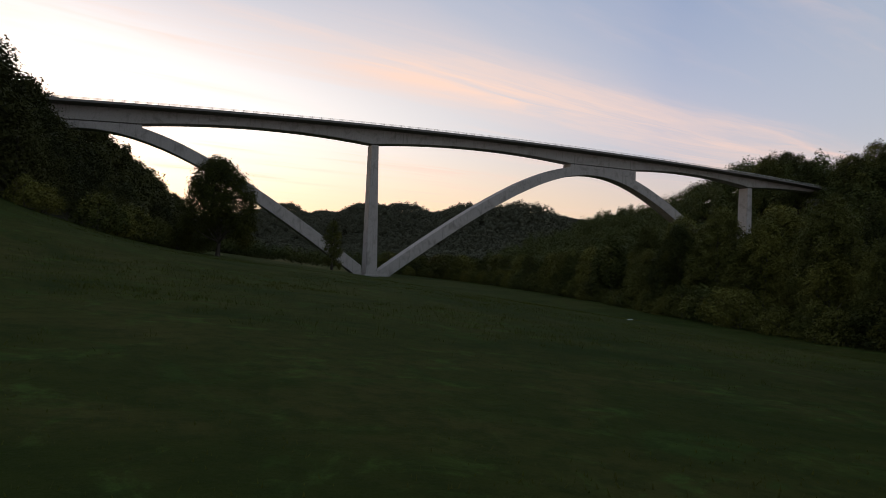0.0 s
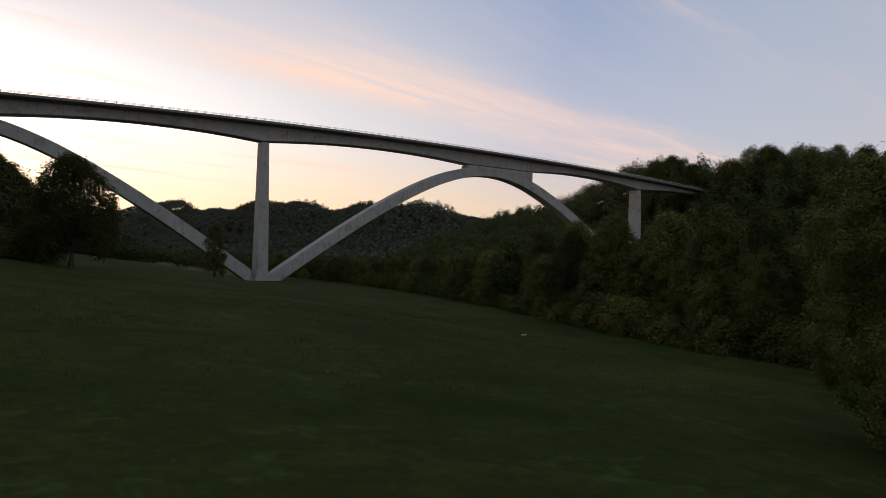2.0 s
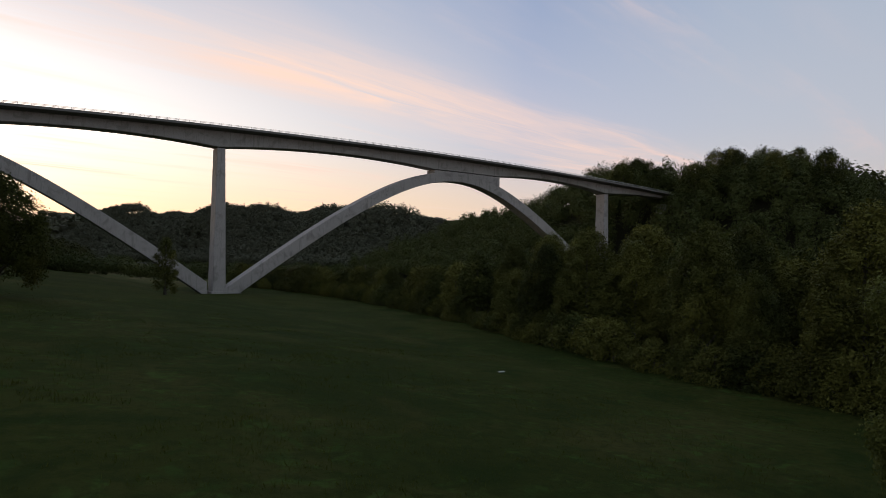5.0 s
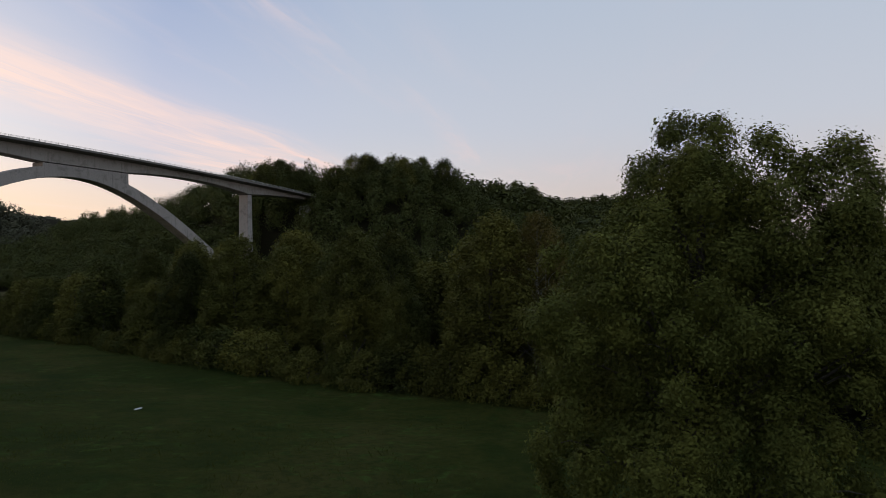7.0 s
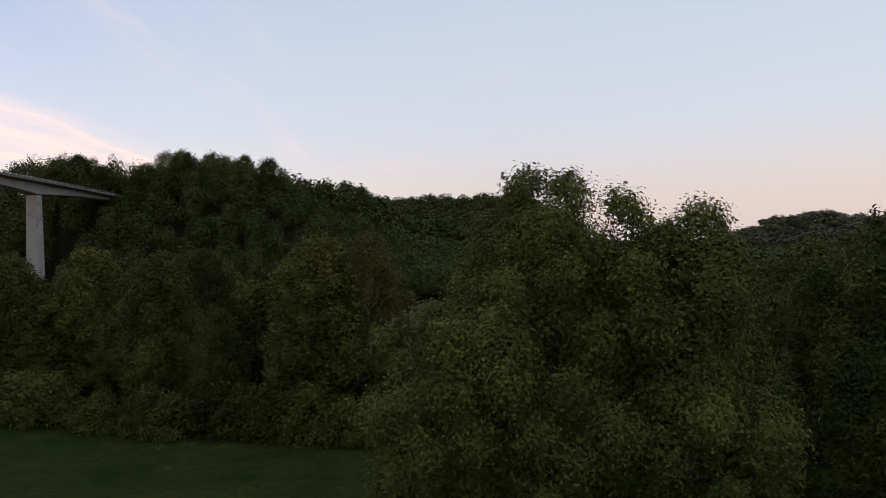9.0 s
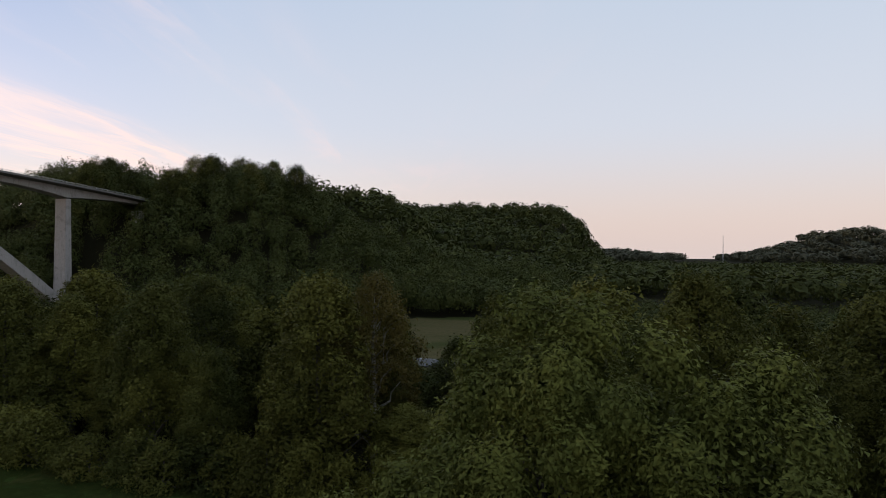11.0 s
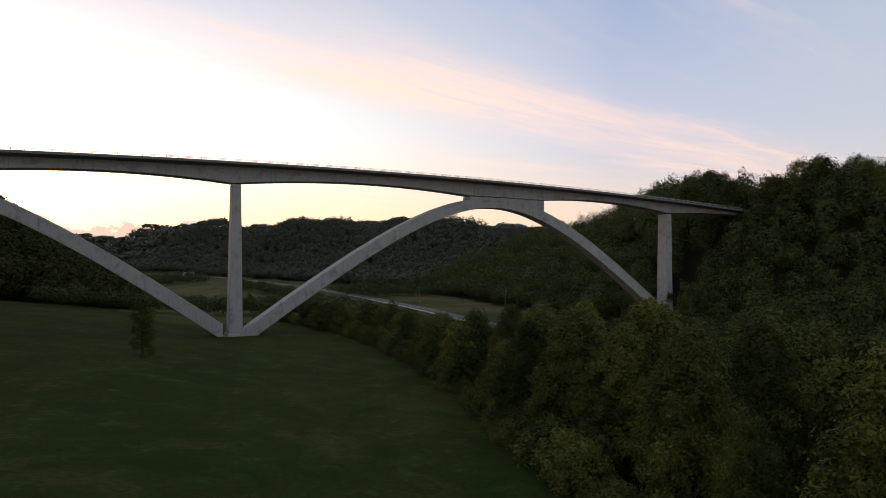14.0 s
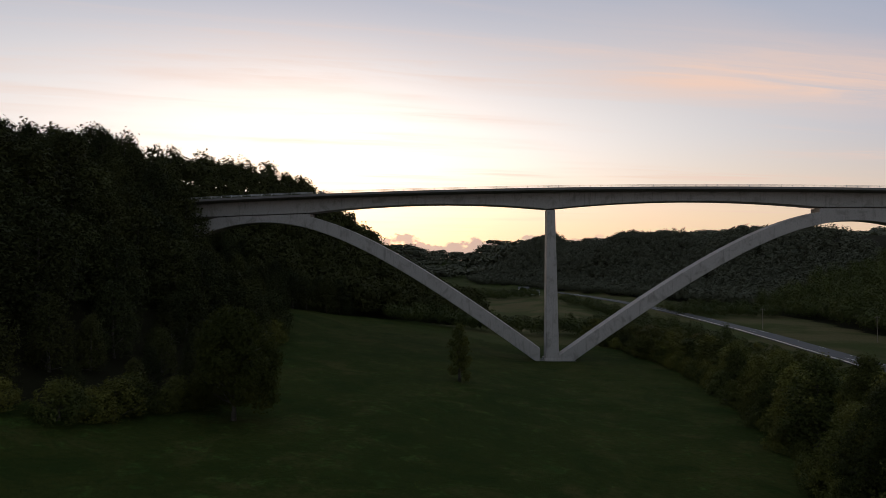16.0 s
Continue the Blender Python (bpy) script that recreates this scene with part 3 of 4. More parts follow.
# ---------------------------------------------------------------- trees


def unit(n, r):
    v = r.normal(size=(n, 3))
    return v / np.linalg.norm(v, axis=1, keepdims=True)


def leaf_quads(centres, normals, sizes, r, stretch=1.5, fold=0.0):
    """A small four-cornered leaf (or spray of leaves) at each centre."""
    n = len(centres)
    t = np.cross(normals, unit(n, r))
    t /= np.linalg.norm(t, axis=1, keepdims=True) + 1e-9
    b = np.cross(normals, t)
    s = sizes[:, None] / 2
    jit = lambda: r.uniform(0.7, 1.3, (n, 1))
    p0 = centres - t * s * stretch * jit()
    p1 = centres - b * s * jit() + normals * s * fold
    p2 = centres + t * s * stretch * jit()
    p3 = centres + b * s * jit() + normals * s * fold
    return np.stack([p0, p1, p2, p3], 1)


def tri_mesh(name, quads, mat):
    """One mesh of loose three-cornered leaves, from the first three corners of each."""
    n = len(quads)
    me = bpy.data.meshes.new(name)
    me.vertices.add(3 * n)
    me.vertices.foreach_set("co", np.ascontiguousarray(quads[:, :3], dtype=np.float32).ravel())
    me.loops.add(3 * n)
    me.loops.foreach_set("vertex_index", np.arange(3 * n, dtype=np.int32))
    me.polygons.add(n)
    me.polygons.foreach_set("loop_start", np.arange(0, 3 * n, 3, dtype=np.int32))
    me.materials.append(mat)
    me.update(calc_edges=True)
    return me


def tube(path, radii, sides=7):
    path = np.asarray(path, float)
    d = np.gradient(path, axis=0)
    d /= np.linalg.norm(d, axis=1, keepdims=True) + 1e-9
    ref = np.array([0.31, 0.95, 0.05])
    u = np.cross(d, ref)
    u /= np.linalg.norm(u, axis=1, keepdims=True) + 1e-9
    v = np.cross(d, u)
    a = np.linspace(0, 2 * math.pi, sides, endpoint=False)
    return path[:, None] + (u[:, None] * np.cos(a)[None, :, None] + v[:, None] * np.sin(a)[None, :, None]) * np.asarray(radii)[:, None, None]


def tubes_mesh(name, tubes, mat):
    verts, faces, base = [], [], 0
    for rings in tubes:
        v, f = sweep(rings)
        verts.append(v)
        faces += [[i + base for i in q] for q in f]
        base += len(v)
    me = bpy.data.meshes.new(name)
    me.from_pydata(np.concatenate(verts), [], faces)
    me.materials.append(mat)
    me.polygons.foreach_set("use_smooth", np.ones(len(me.polygons), dtype=bool))
    me.update()
    return me


def sprays(hubs, count, per, leaf, r, centre=None, spread=0.8, lo=0.70, hi=1.16, up=0.30):
    """Bunches of leaves over the outer side of leafy lobes (x, y, z, radius); the leaves of one bunch face much the same way."""
    weights = hubs[:, 3] ** 2
    pick = r.choice(len(hubs), count, p=weights / weights.sum())
    d = unit(count, r)
    if centre is not None:
        away = hubs[pick, :3] - centre[pick]
        away /= np.linalg.norm(away, axis=1, keepdims=True) + 1e-9
        inward = (d * away).sum(1)
        d = np.where((inward < -0.2)[:, None], d - 2 * inward[:, None] * away, d)
    else:
        d[:, 2] = np.where(d[:, 2] < -0.35, -d[:, 2], d[:, 2])
    reach = r.triangular(lo, 0.92, hi, count)
    at = hubs[pick, :3] + d * (hubs[pick, 3] * reach)[:, None] * np.array([0.95, 0.95, 1.1])
    face = d + unit(count, r) * 0.45 + np.array([0, 0, up])
    at, face = np.repeat(at, per, 0), np.repeat(face, per, 0)
    off = r.normal(size=at.shape) * leaf * spread
    off[:, 2] -= np.abs(r.normal(size=len(at))) * leaf * spread * 0.4
    nrm = face + unit(len(at), r) * 0.55
    nrm /= np.linalg.norm(nrm, axis=1, keepdims=True)
    return leaf_quads(at + off, nrm, leaf * r.uniform(0.6, 1.35, len(at)), r, 1.25, 0.2)


def grow(r, height, radius, low, leaves, leaf, lobes, limbs, lean=0.0, mat=None, peak=0.62, airy=False, bark=None):
    """A tree: tapered trunk with limbs, and a crown of separate leafy lobes. Returns its two meshes."""
    top = height * 0.93
    sway = r.uniform(-1, 1, 2) * height * 0.03
    zs = np.linspace(0, top, 9)
    trunk_path = np.stack([sway[0] * np.sin(zs / height * 3) + lean * zs / height, sway[1] * np.sin(zs / height * 2.3), zs - 0.3], 1)
    base_r = 0.017 * height + 0.05
    tubes = [tube(trunk_path, base_r * (1 - zs / top) ** 0.8 + 0.02 + base_r * 0.5 * np.exp(-zs / 0.6), 6)]
    hubs = []
    for i in range(lobes):
        u = low + (1 - low) * ((i + r.uniform(0, 1)) / lobes) ** 0.85
        # crown outline: widest at a third of its height, drawn in towards the top
        q = (u - low) / (1 - low)
        out = radius * (0.55 + 0.45 * math.sin(math.pi * min(q / peak * 0.5 + 0.15, 1))) * math.sqrt(max(1 - q ** 2.8, 0.02))
        ang = i * 2.399 + r.uniform(-0.5, 0.5)
        rad = out * math.sqrt(r.uniform(0.15, 0.75))
        size = (0.16 + 0.16 * r.uniform() ** 1.5) * radius * (1.0 - 0.2 * q)
        rad = out * math.sqrt(r.uniform(0.45, 0.95))
        hubs.append((rad * math.cos(ang) + lean * u, rad * math.sin(ang), u * height - size * 0.35, size))
    hubs = np.array(hubs)
    for i in range(min(limbs, lobes)):
        c = hubs[i * lobes // max(limbs, 1)]
        z0 = max(c[2] - 0.55 * math.hypot(c[0], c[1]) - 0.08 * height, low * height * 0.6)
        z0 = min(z0, top * 0.9)
        p0 = np.array([np.interp(z0, zs, trunk_path[:, 0]), np.interp(z0, zs, trunk_path[:, 1]), z0])
        p3 = np.array([c[0], c[1], c[2] + 0.2 * c[3]])
        u = np.linspace(0, 1, 6)[:, None]
        path = p0 * (1 - u) + p3 * u
        path[:, 2] += (np.sin(u[:, 0] * math.pi) * 0.06 * height * r.uniform(-0.2, 1))
        path[1:-1, :2] += r.normal(size=(4, 2)) * 0.012 * height
        r0 = base_r * (1 - z0 / top) ** 0.8 * 0.5 + 0.02
        tubes.append(tube(path, r0 * (1 - 0.8 * u[:, 0]), 4))
    middle = np.stack([lean * hubs[:, 2] / height, 0 * hubs[:, 2], 0.55 * hubs[:, 2] + 0.2 * height * low], 1)
    bunch = 12 if leaves > 5000 else 6
    quads = [sprays(hubs, leaves // bunch, bunch, leaf, r, middle, 1.2)]
    quads[0][..., 2] = np.maximum(quads[0][..., 2], 0.12)
    if not airy:
        # shaded leaves and twigs deeper in
        heart = [(lean * z, 0, height * z, radius * w) for z, w in ((low + 0.20 * (1 - low), 0.46), (low + 0.38 * (1 - low), 0.50), (low + 0.58 * (1 - low), 0.40), (low + 0.76 * (1 - low), 0.24))]
        quads.append(sprays(np.array(heart), leaves // 30, 6, leaf * 1.25, r, None, 1.5, 0.5, 1.45, 0.3))
    crown = tri_mesh("crown", np.concatenate(quads), mat or LEAF)
    trunk = tubes_mesh("trunk", tubes, bark or BARK)
    return trunk, crown


def plant(name, meshes, x, y, label, category="tree", group="", scale=1.0, wide=1.0, turn=0.0, sink=0.0):
    e = thing(name, (x, y, gz(x, y) - sink), label, category, group)
    e.rotation_euler = (0, 0, turn)
    e.scale = (scale * wide, scale * wide, scale)
    for nm, me in zip(("trunk", "crown"), meshes):
        o = new(nm, me)
        o.parent = e
    return e


# -- the great trees at the meadow's corner
def spreading_tree(r, lumps, gap, leaf, leaves, top):
    """A big tree close by. Its crown fills several rounded lumps (x, y, z, half-widths); bunches of drooping
    leaves stand proud all over them, with shaded hollows between, and leafy shoots point up from the heads."""
    lumps = np.array(lumps, float)
    c, h = lumps[:, :3], lumps[:, 3:] - 0.4

    def depth(p):
        return np.min(np.linalg.norm((p[:, None] - c[None]) / h[None], axis=2), 1)

    pts, outs = [], []
    for k in range(len(lumps)):
        d = unit(900, r)
        p = c[k] + d * h[k] * r.uniform(0.93, 1.03, (900, 1))
        ok = (depth(p) > 0.9) & (p[:, 2] > 0.7)
        n = d / h[k]
        pts.append(p[ok])
        outs.append(n[ok] / np.linalg.norm(n[ok], axis=1, keepdims=True))
    pts, outs = np.concatenate(pts), np.concatenate(outs)
    order = r.permutation(len(pts))
    keep = []
    for i in order:
        if all(((pts[i] - pts[j]) ** 2).sum() > gap * gap for j in keep):
            keep.append(i)
    hub, out = pts[keep], outs[keep]
    n = len(hub)
    size = gap * r.uniform(0.36, 0.62, n) * np.where(hub[:, 2] > top * 0.68, 1.12, 1.0)
    hub = hub + out * (r.uniform(-0.60, 0.25, n) * gap)[:, None]
    # trunk, limbs to the lumps, twigs to the bunches
    zs = np.linspace(-0.3, top * 0.85, 9)
    path = np.stack([0.25 * np.sin(zs / 3.1), 0.3 * np.sin(zs / 4.0 + 1), zs], 1)
    tubes = [tube(path, 0.30 * (1 - zs / top) ** 0.8 + 0.05 + 0.16 * np.exp(-zs / 0.7), 9)]
    for k in range(n):
        if k % 3:
            continue
        near = c[np.argmin(np.linalg.norm((hub[k] - c) / h, axis=1))]
        z0 = min(max(near[2] - 0.9 * math.hypot(near[0], near[1]) - 1.5, 1.2), top * 0.8)
        p0 = np.array([np.interp(z0, zs, path[:, 0]), np.interp(z0, zs, path[:, 1]), z0])
        u = np.linspace(0, 1, 7)[:, None]
        limb = p0 * (1 - u) ** 2 + 2 * near * u * (1 - u) + hub[k] * u ** 2
        limb[1:-1] += r.normal(size=(5, 3)) * 0.10
        tubes.append(tube(limb, 0.085 * (1 - u[:, 0]) ** 0.9 + 0.012, 5))
    # bunches: leaves in sprays over the outer side of each knot of twigs
    knots = np.column_stack([hub, size])
    inner = hub - out * 2.0
    quads = [sprays(knots, leaves // 16, 16, leaf, r, inner, 1.4, 0.50, 1.16, 0.40)]
    # upright shoots on the heads
    head = np.where((out[:, 2] > 0.35) & (hub[:, 2] > top * 0.62))[0]
    shoot = np.repeat(head, 5)
    foot = hub[shoot] + r.normal(size=(len(shoot), 3)) * np.array([0.35, 0.35, 0.1]) * gap + np.array([0, 0, 0.3]) * size[shoot][:, None]
    reach = r.uniform(0.3, 0.75, len(shoot))
    lean = np.stack([r.normal(size=len(shoot)) * 0.22, r.normal(size=len(shoot)) * 0.22, np.ones(len(shoot))], 1)
    leafs = 34
    u = r.uniform(0, 1, (len(shoot), leafs, 1))
    sp = foot[:, None] + lean[:, None] * reach[:, None, None] * u + r.normal(size=(len(shoot), leafs, 3)) * 0.11 * (1.15 - u)
    nrm = unit(len(shoot) * leafs, r) + np.array([0, 0, 0.3])
    nrm /= np.linalg.norm(nrm, axis=1, keepdims=True)
    quads.append(leaf_quads(sp.reshape(-1, 3), nrm, leaf * r.uniform(0.6, 1.3, len(nrm)), r, 1.25, 0.25))
    # shaded leaves deeper in
    quads.append(sprays(np.column_stack([c, h.min(1)]), leaves // 40, 12, leaf * 1.15, r, None, 1.8, 0.30, 0.94, 0.3))
    quads = np.concatenate(quads)
    return tubes_mesh("trunk", tubes, BARK), tri_mesh("crown", quads, LEAF_NEAR)


g = gz(-28.5, -210.3)
r = np.random.RandomState(11)
lumps = [(0.6, -0.1, 15.9, 3.2, 3.8, 4.3), (0.6, -0.2, 18.1, 2.3, 2.6, 2.6), (0.1, -2.0, 14.8, 2.7, 2.5, 3.8), (0.3, -1.9, 16.8, 1.8, 1.8, 2.4), (-0.4, -4.1, 15.3, 2.6, 2.7, 3.8), (-0.4, -4.1, 17.4, 1.9, 2.0, 2.1), (-0.4, -4.4, 13.0, 2.9, 2.7, 3.4), (-0.6, 3.6, 12.6, 3.2, 2.9, 3.4),
         (0.1, 0.0, 11.5, 4.4, 5.0, 5.4), (-0.4, 0.6, 7.4, 4.2, 4.7, 4.4), (-0.4, 3.4, 8.4, 3.0, 2.6, 4.2), (-1.0, -5.2, 12.3, 2.4, 2.5, 2.9), (-0.8, -3.4, 7.6, 3.2, 2.8, 4.0), (-2.8, 1.8, 14.0, 2.0, 2.0, 2.4), (0.2, 2.2, 14.8, 2.4, 2.1, 2.8)]
big = spreading_tree(r, [(a, b, z - g, d, e, f) for a, b, z, d, e, f in lumps], 1.4, 0.128, 225000, 20.8 - g)
plant("broadleaf_tree", big, -28.5, -210.3, "tall two-topped broadleaf tree with drooping leafy bunches at the meadow corner")
g = gz(-25.6, -223.0)
r = np.random.RandomState(13)
lumps = [(0, 1.1, 15.0, 2.7, 2.7, 4.0), (-0.3, -3.0, 14.6, 2.9, 2.9, 3.8), (-0.4, 0.0, 11.0, 4.2, 4.6, 5.4), (-0.4, 0.2, 7.0, 3.8, 4.2, 4.4), (-1.8, 2.0, 12.5, 2.4, 2.4, 3.0)]
third = spreading_tree(r, [(a, b, z - g, d, e, f) for a, b, z, d, e, f in lumps], 1.4, 0.140, 115000, 19.4 - g)
plant("broadleaf_tree", third, -25.6, -223.0, "broadleaf tree with silvery leaf bunches beside a taller one")

# -- trees that stand alone on the meadow
r = np.random.RandomState(14)
meshes = grow(r, 12.5, 2.3, 0.10, 6500, 0.30, 30, 10, mat=LEAF)
plant("slender_tree", meshes, -29.0, -60.0, "slender dark young tree standing alone on the meadow")
r = np.random.RandomState(15)
meshes = grow(r, 15.4, 6.2, 0.22, 32000, 0.30, 70, 34, mat=LEAF_THIN)
plant("meadow_tree", meshes, -60.0, -114.0, "round-headed tree with thin crown and bare trunk on the slope")

# -- shared stock for the woods
STOCK, STOCK_FAR = [], []
for i in range(7):
    hh = (14.0, 16.0, 15.0, 17.0, 13.0, 16.0, 15.0)[i]
    rr = (4.6, 4.4, 5.2, 4.6, 4.8, 3.8, 4.4)[i]
    for stock, leaves, leaf in ((STOCK, 24000, 0.24), (STOCK_FAR, 7000, 0.42)):
        r = np.random.RandomState(40 + i)
        stock.append((hh, grow(r, hh, rr, 0.06 if i < 5 else 0.2, leaves, leaf, 70 + 3 * i, 9, mat=LEAF_RUST if i == 6 else LEAF)))
# slope stock, its leaf colour darkened to stand for the hillside's shade
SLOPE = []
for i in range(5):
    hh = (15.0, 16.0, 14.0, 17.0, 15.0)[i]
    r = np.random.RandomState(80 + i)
    SLOPE.append((hh, grow(r, hh, (4.4, 4.0, 5.0, 4.2, 4.8)[i], 0.04, 4800, 0.46, 64 + 3 * i, 8, mat=LEAF_SHADED)))
SHRUB = []
for i in range(3):
    r = np.random.RandomState(60 + i)
    SHRUB.append((5.0, grow(r, 5.0, 2.9, 0.02, 3600, 0.26, 34, 5, mat=LEAF)))


def scatter(r, x0, x1, y0, y1, gap, keep, tries):
    got = []
    for _ in range(tries):
        x, y = r.uniform(x0, x1), r.uniform(y0, y1)
        if keep(x, y) and all((x - a) ** 2 + (y - b) ** 2 > gap * gap for a, b in got):
            got.append((x, y))
    return got


def wood_height(y):
    return float(np.interp(y, [-300, -150, -105, -60, -20, 60], [17, 17, 15, 12, 10.2, 9.5]))


r = np.random.RandomState(21)
spots = scatter(r, -4, 84, -285, 58, 7.0, lambda x, y: wood_edge(y) + 3.2 < x < wood_edge(y) + 48 and abs(x - (wood_edge(y) + 27 + 5 * math.sin(y / 23))) > 4.0 and (x + 27) ** 2 + (y + 212) ** 2 > 270, 3600)
for x, y in spots:
    i = 6 if r.uniform() < 0.03 else r.randint(0, 6)
    near_by = y < -105 and x < wood_edge(y) + 22
    hh, meshes = (STOCK if near_by else STOCK_FAR)[i]
    want = wood_height(y) * (r.uniform(0.68, 1.2) if y < -105 else r.uniform(0.78, 1.04))
    if y > -75 and x > wood_edge(y) + 20:
        want = min(want, r.uniform(4.5, 6.5))
    if abs(y + 209 - 0.268 * (x + 37)) < 4.5:
        want = min(want, 8.5)
    plant("creek_tree", meshes, x, y, "rust-tinged broadleaf tree among the creek wood" if i == 6 else "leafy green broadleaf tree of the creek wood", "tree", "creek wood",
          want / hh, r.uniform(0.95, 1.2) * (1.6 if want < 11 else 1.0), r.uniform(0, 6.28))
for yy in np.arange(-196, 50, 3.4):
    x, y = wood_edge(yy) + r.uniform(0.3, 2.6), yy + r.uniform(-1, 1)
    hh, meshes = SHRUB[r.randint(0, 3)]
    plant("edge_shrub", meshes, x, y, "dense dark shrub along the edge of the meadow", "shrub", "meadow edge shrubs", r.uniform(0.6, 1.15), r.uniform(0.9, 1.3), r.uniform(0, 6.28), 0.2)
r = np.random.RandomState(17)
meshes = grow(r, 20.0, 4.6, 0.22, 17000, 0.27, 64, 40, mat=LEAF_RUST, airy=True, bark=PALE_BARK)
plant("rusty_tree", meshes, 14.6, -190.2, "tall rust-brown tree with a pale bare trunk")
r = np.random.RandomState(21)

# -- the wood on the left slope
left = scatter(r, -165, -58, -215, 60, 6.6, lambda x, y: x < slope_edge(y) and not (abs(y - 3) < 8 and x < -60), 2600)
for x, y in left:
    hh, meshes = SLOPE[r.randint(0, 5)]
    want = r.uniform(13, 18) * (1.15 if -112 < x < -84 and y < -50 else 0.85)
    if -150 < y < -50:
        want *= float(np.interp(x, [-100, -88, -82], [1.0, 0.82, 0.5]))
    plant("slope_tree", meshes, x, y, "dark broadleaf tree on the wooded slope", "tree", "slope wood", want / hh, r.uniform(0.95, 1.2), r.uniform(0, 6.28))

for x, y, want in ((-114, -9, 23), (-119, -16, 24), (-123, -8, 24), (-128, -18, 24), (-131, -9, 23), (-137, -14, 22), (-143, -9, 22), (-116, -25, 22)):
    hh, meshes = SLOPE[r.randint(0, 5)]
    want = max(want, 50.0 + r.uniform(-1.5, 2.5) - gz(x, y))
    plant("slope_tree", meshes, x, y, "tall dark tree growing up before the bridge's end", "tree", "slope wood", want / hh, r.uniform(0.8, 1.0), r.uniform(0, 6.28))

for yy in np.arange(-205, -30, 3.2):
    y = yy + r.uniform(-1.2, 1.2)
    x = float(slope_edge(y)) + r.uniform(-2.5, 2.2)
    hh, meshes = SHRUB[r.randint(0, 3)]
    plant("slope_shrub", meshes, x, y, "dark tangled shrub at the foot of the wooded slope", "shrub", "slope shrubs", r.uniform(0.5, 1.05), r.uniform(0.9, 1.3), r.uniform(0, 6.28), 0.2)

# -- tall trees that stand out of the hillside wood at the bridge's far end
for i, (x, y, top) in enumerate(((242, 35, 70.0), (247, 31, 69.0), (226, 33, 65.0), (221, 27, 63.5), (231, 12, 62.0), (228, -14, 61.0), (240, -26, 67.0), (252, -8, 71.0), (246, -44, 66.0), (262, -60, 66.0), (284, -15, 74.0), (276, -2, 74.5), (290, -32, 73.0))):
    hh, meshes = STOCK_FAR[(0, 3, 5, 1, 2, 4)[i % 6]]
    plant("hill_tree", meshes, x, y, "tall ragged tree standing above the hillside wood", "tree", "hilltop trees", max(top - gz(x, y), 11.0) / hh, r.uniform(1.1, 1.4), r.uniform(0, 6.28))
r = np.random.RandomState(18)
meshes = grow(r, 15.0, 4.0, 0.25, 900, 0.42, 26, 26, mat=LEAF_FAR, airy=True)
plant("half_bare_tree", meshes, 235.0, 37.0, "half-bare tree with thin twigs on the hilltop", "tree", "", max(70.5 - gz(235.0, 37.0), 11.0) / 15.0)
r = np.random.RandomState(30)

# ---------------------------------------------------------------- far woods


def canopy(name, pts, r, leaves, leaf, label, height=(11, 17), spread=(4.2, 6.2), mat=None, ruffle=0.5):
    """Many crowns far off in one object, each a lobed dome of leaf sprays."""
    pts = np.asarray(pts)
    n = len(pts)
    hh = r.uniform(*height, n)
    rr = r.uniform(*spread, n)
    base = ground_z(pts[:, 0], pts[:, 1])
    tree = np.repeat(np.arange(n), leaves)
    d = unit(n * leaves, r)
    d[:, 2] = np.where(d[:, 2] < -0.8, -d[:, 2], d[:, 2])
    a, b, c = r.uniform(0, 6.28, (3, n))[:, tree]
    lobes = np.sin(4.3 * d[:, 0] + a) * np.sin(4.3 * d[:, 1] + b) + 0.8 * np.sin(5.1 * d[:, 2] + c + 2.2 * d[:, 0])
    fine = np.sin(9.7 * d[:, 0] + b) * np.sin(9.1 * d[:, 1] + c) * np.sin(8.3 * d[:, 2] + a)
    reach = (0.90 + 0.14 * lobes + 0.15 * fine) * r.uniform(0.82, 1.10, n * leaves)
    deep = r.uniform(0, 1, n * leaves) < 0.24
    reach = reach * np.where(deep, r.uniform(0.55, 0.82, n * leaves), 1.0)
    size = np.stack([rr, rr, hh * 0.47], 1)
    pos = np.stack([pts[:, 0], pts[:, 1], base + hh * 0.53], 1)[tree] + d * size[tree] * reach[:, None]
    nrm = d / size[tree] * rr[tree, None] * 0.9 + unit(n * leaves, r) * ruffle + np.array([0, 0, 0.2])
    nrm /= np.linalg.norm(nrm, axis=1, keepdims=True)
    quads = leaf_quads(pos, nrm, leaf * r.uniform(0.6, 1.35, n * leaves) * np.where(deep, 1.6, 1.0), r, 1.25, 0.2)
    me = tri_mesh(name, quads, mat or LEAF_FAR)
    return tagged(new(name, me), label, "woods", kind="stuff")


r = np.random.RandomState(31)


def grid(x0, x1, y0, y1, gap, keep):
    a, b = np.meshgrid(np.arange(x0, x1, gap), np.arange(y0, y1, gap))
    p = np.stack([a.ravel(), b.ravel()], 1) + r.uniform(-0.45, 0.45, (a.size, 2)) * gap
    return p[keep(p[:, 0], p[:, 1])]


near_right = grid(150, 330, -190, 300, 8.2, lambda x, y: (x > toe_right(y) - 4) & (x < toe_right(y) + 118) & ~((np.abs(y - 3) < 7.5) & (x < 209)))
canopy("far_woods", near_right, r, 700, 0.86, "dense dark green wood covering the steep hillside", (10, 20.5), (3.9, 8.2))
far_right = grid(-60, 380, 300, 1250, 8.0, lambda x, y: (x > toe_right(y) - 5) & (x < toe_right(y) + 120))
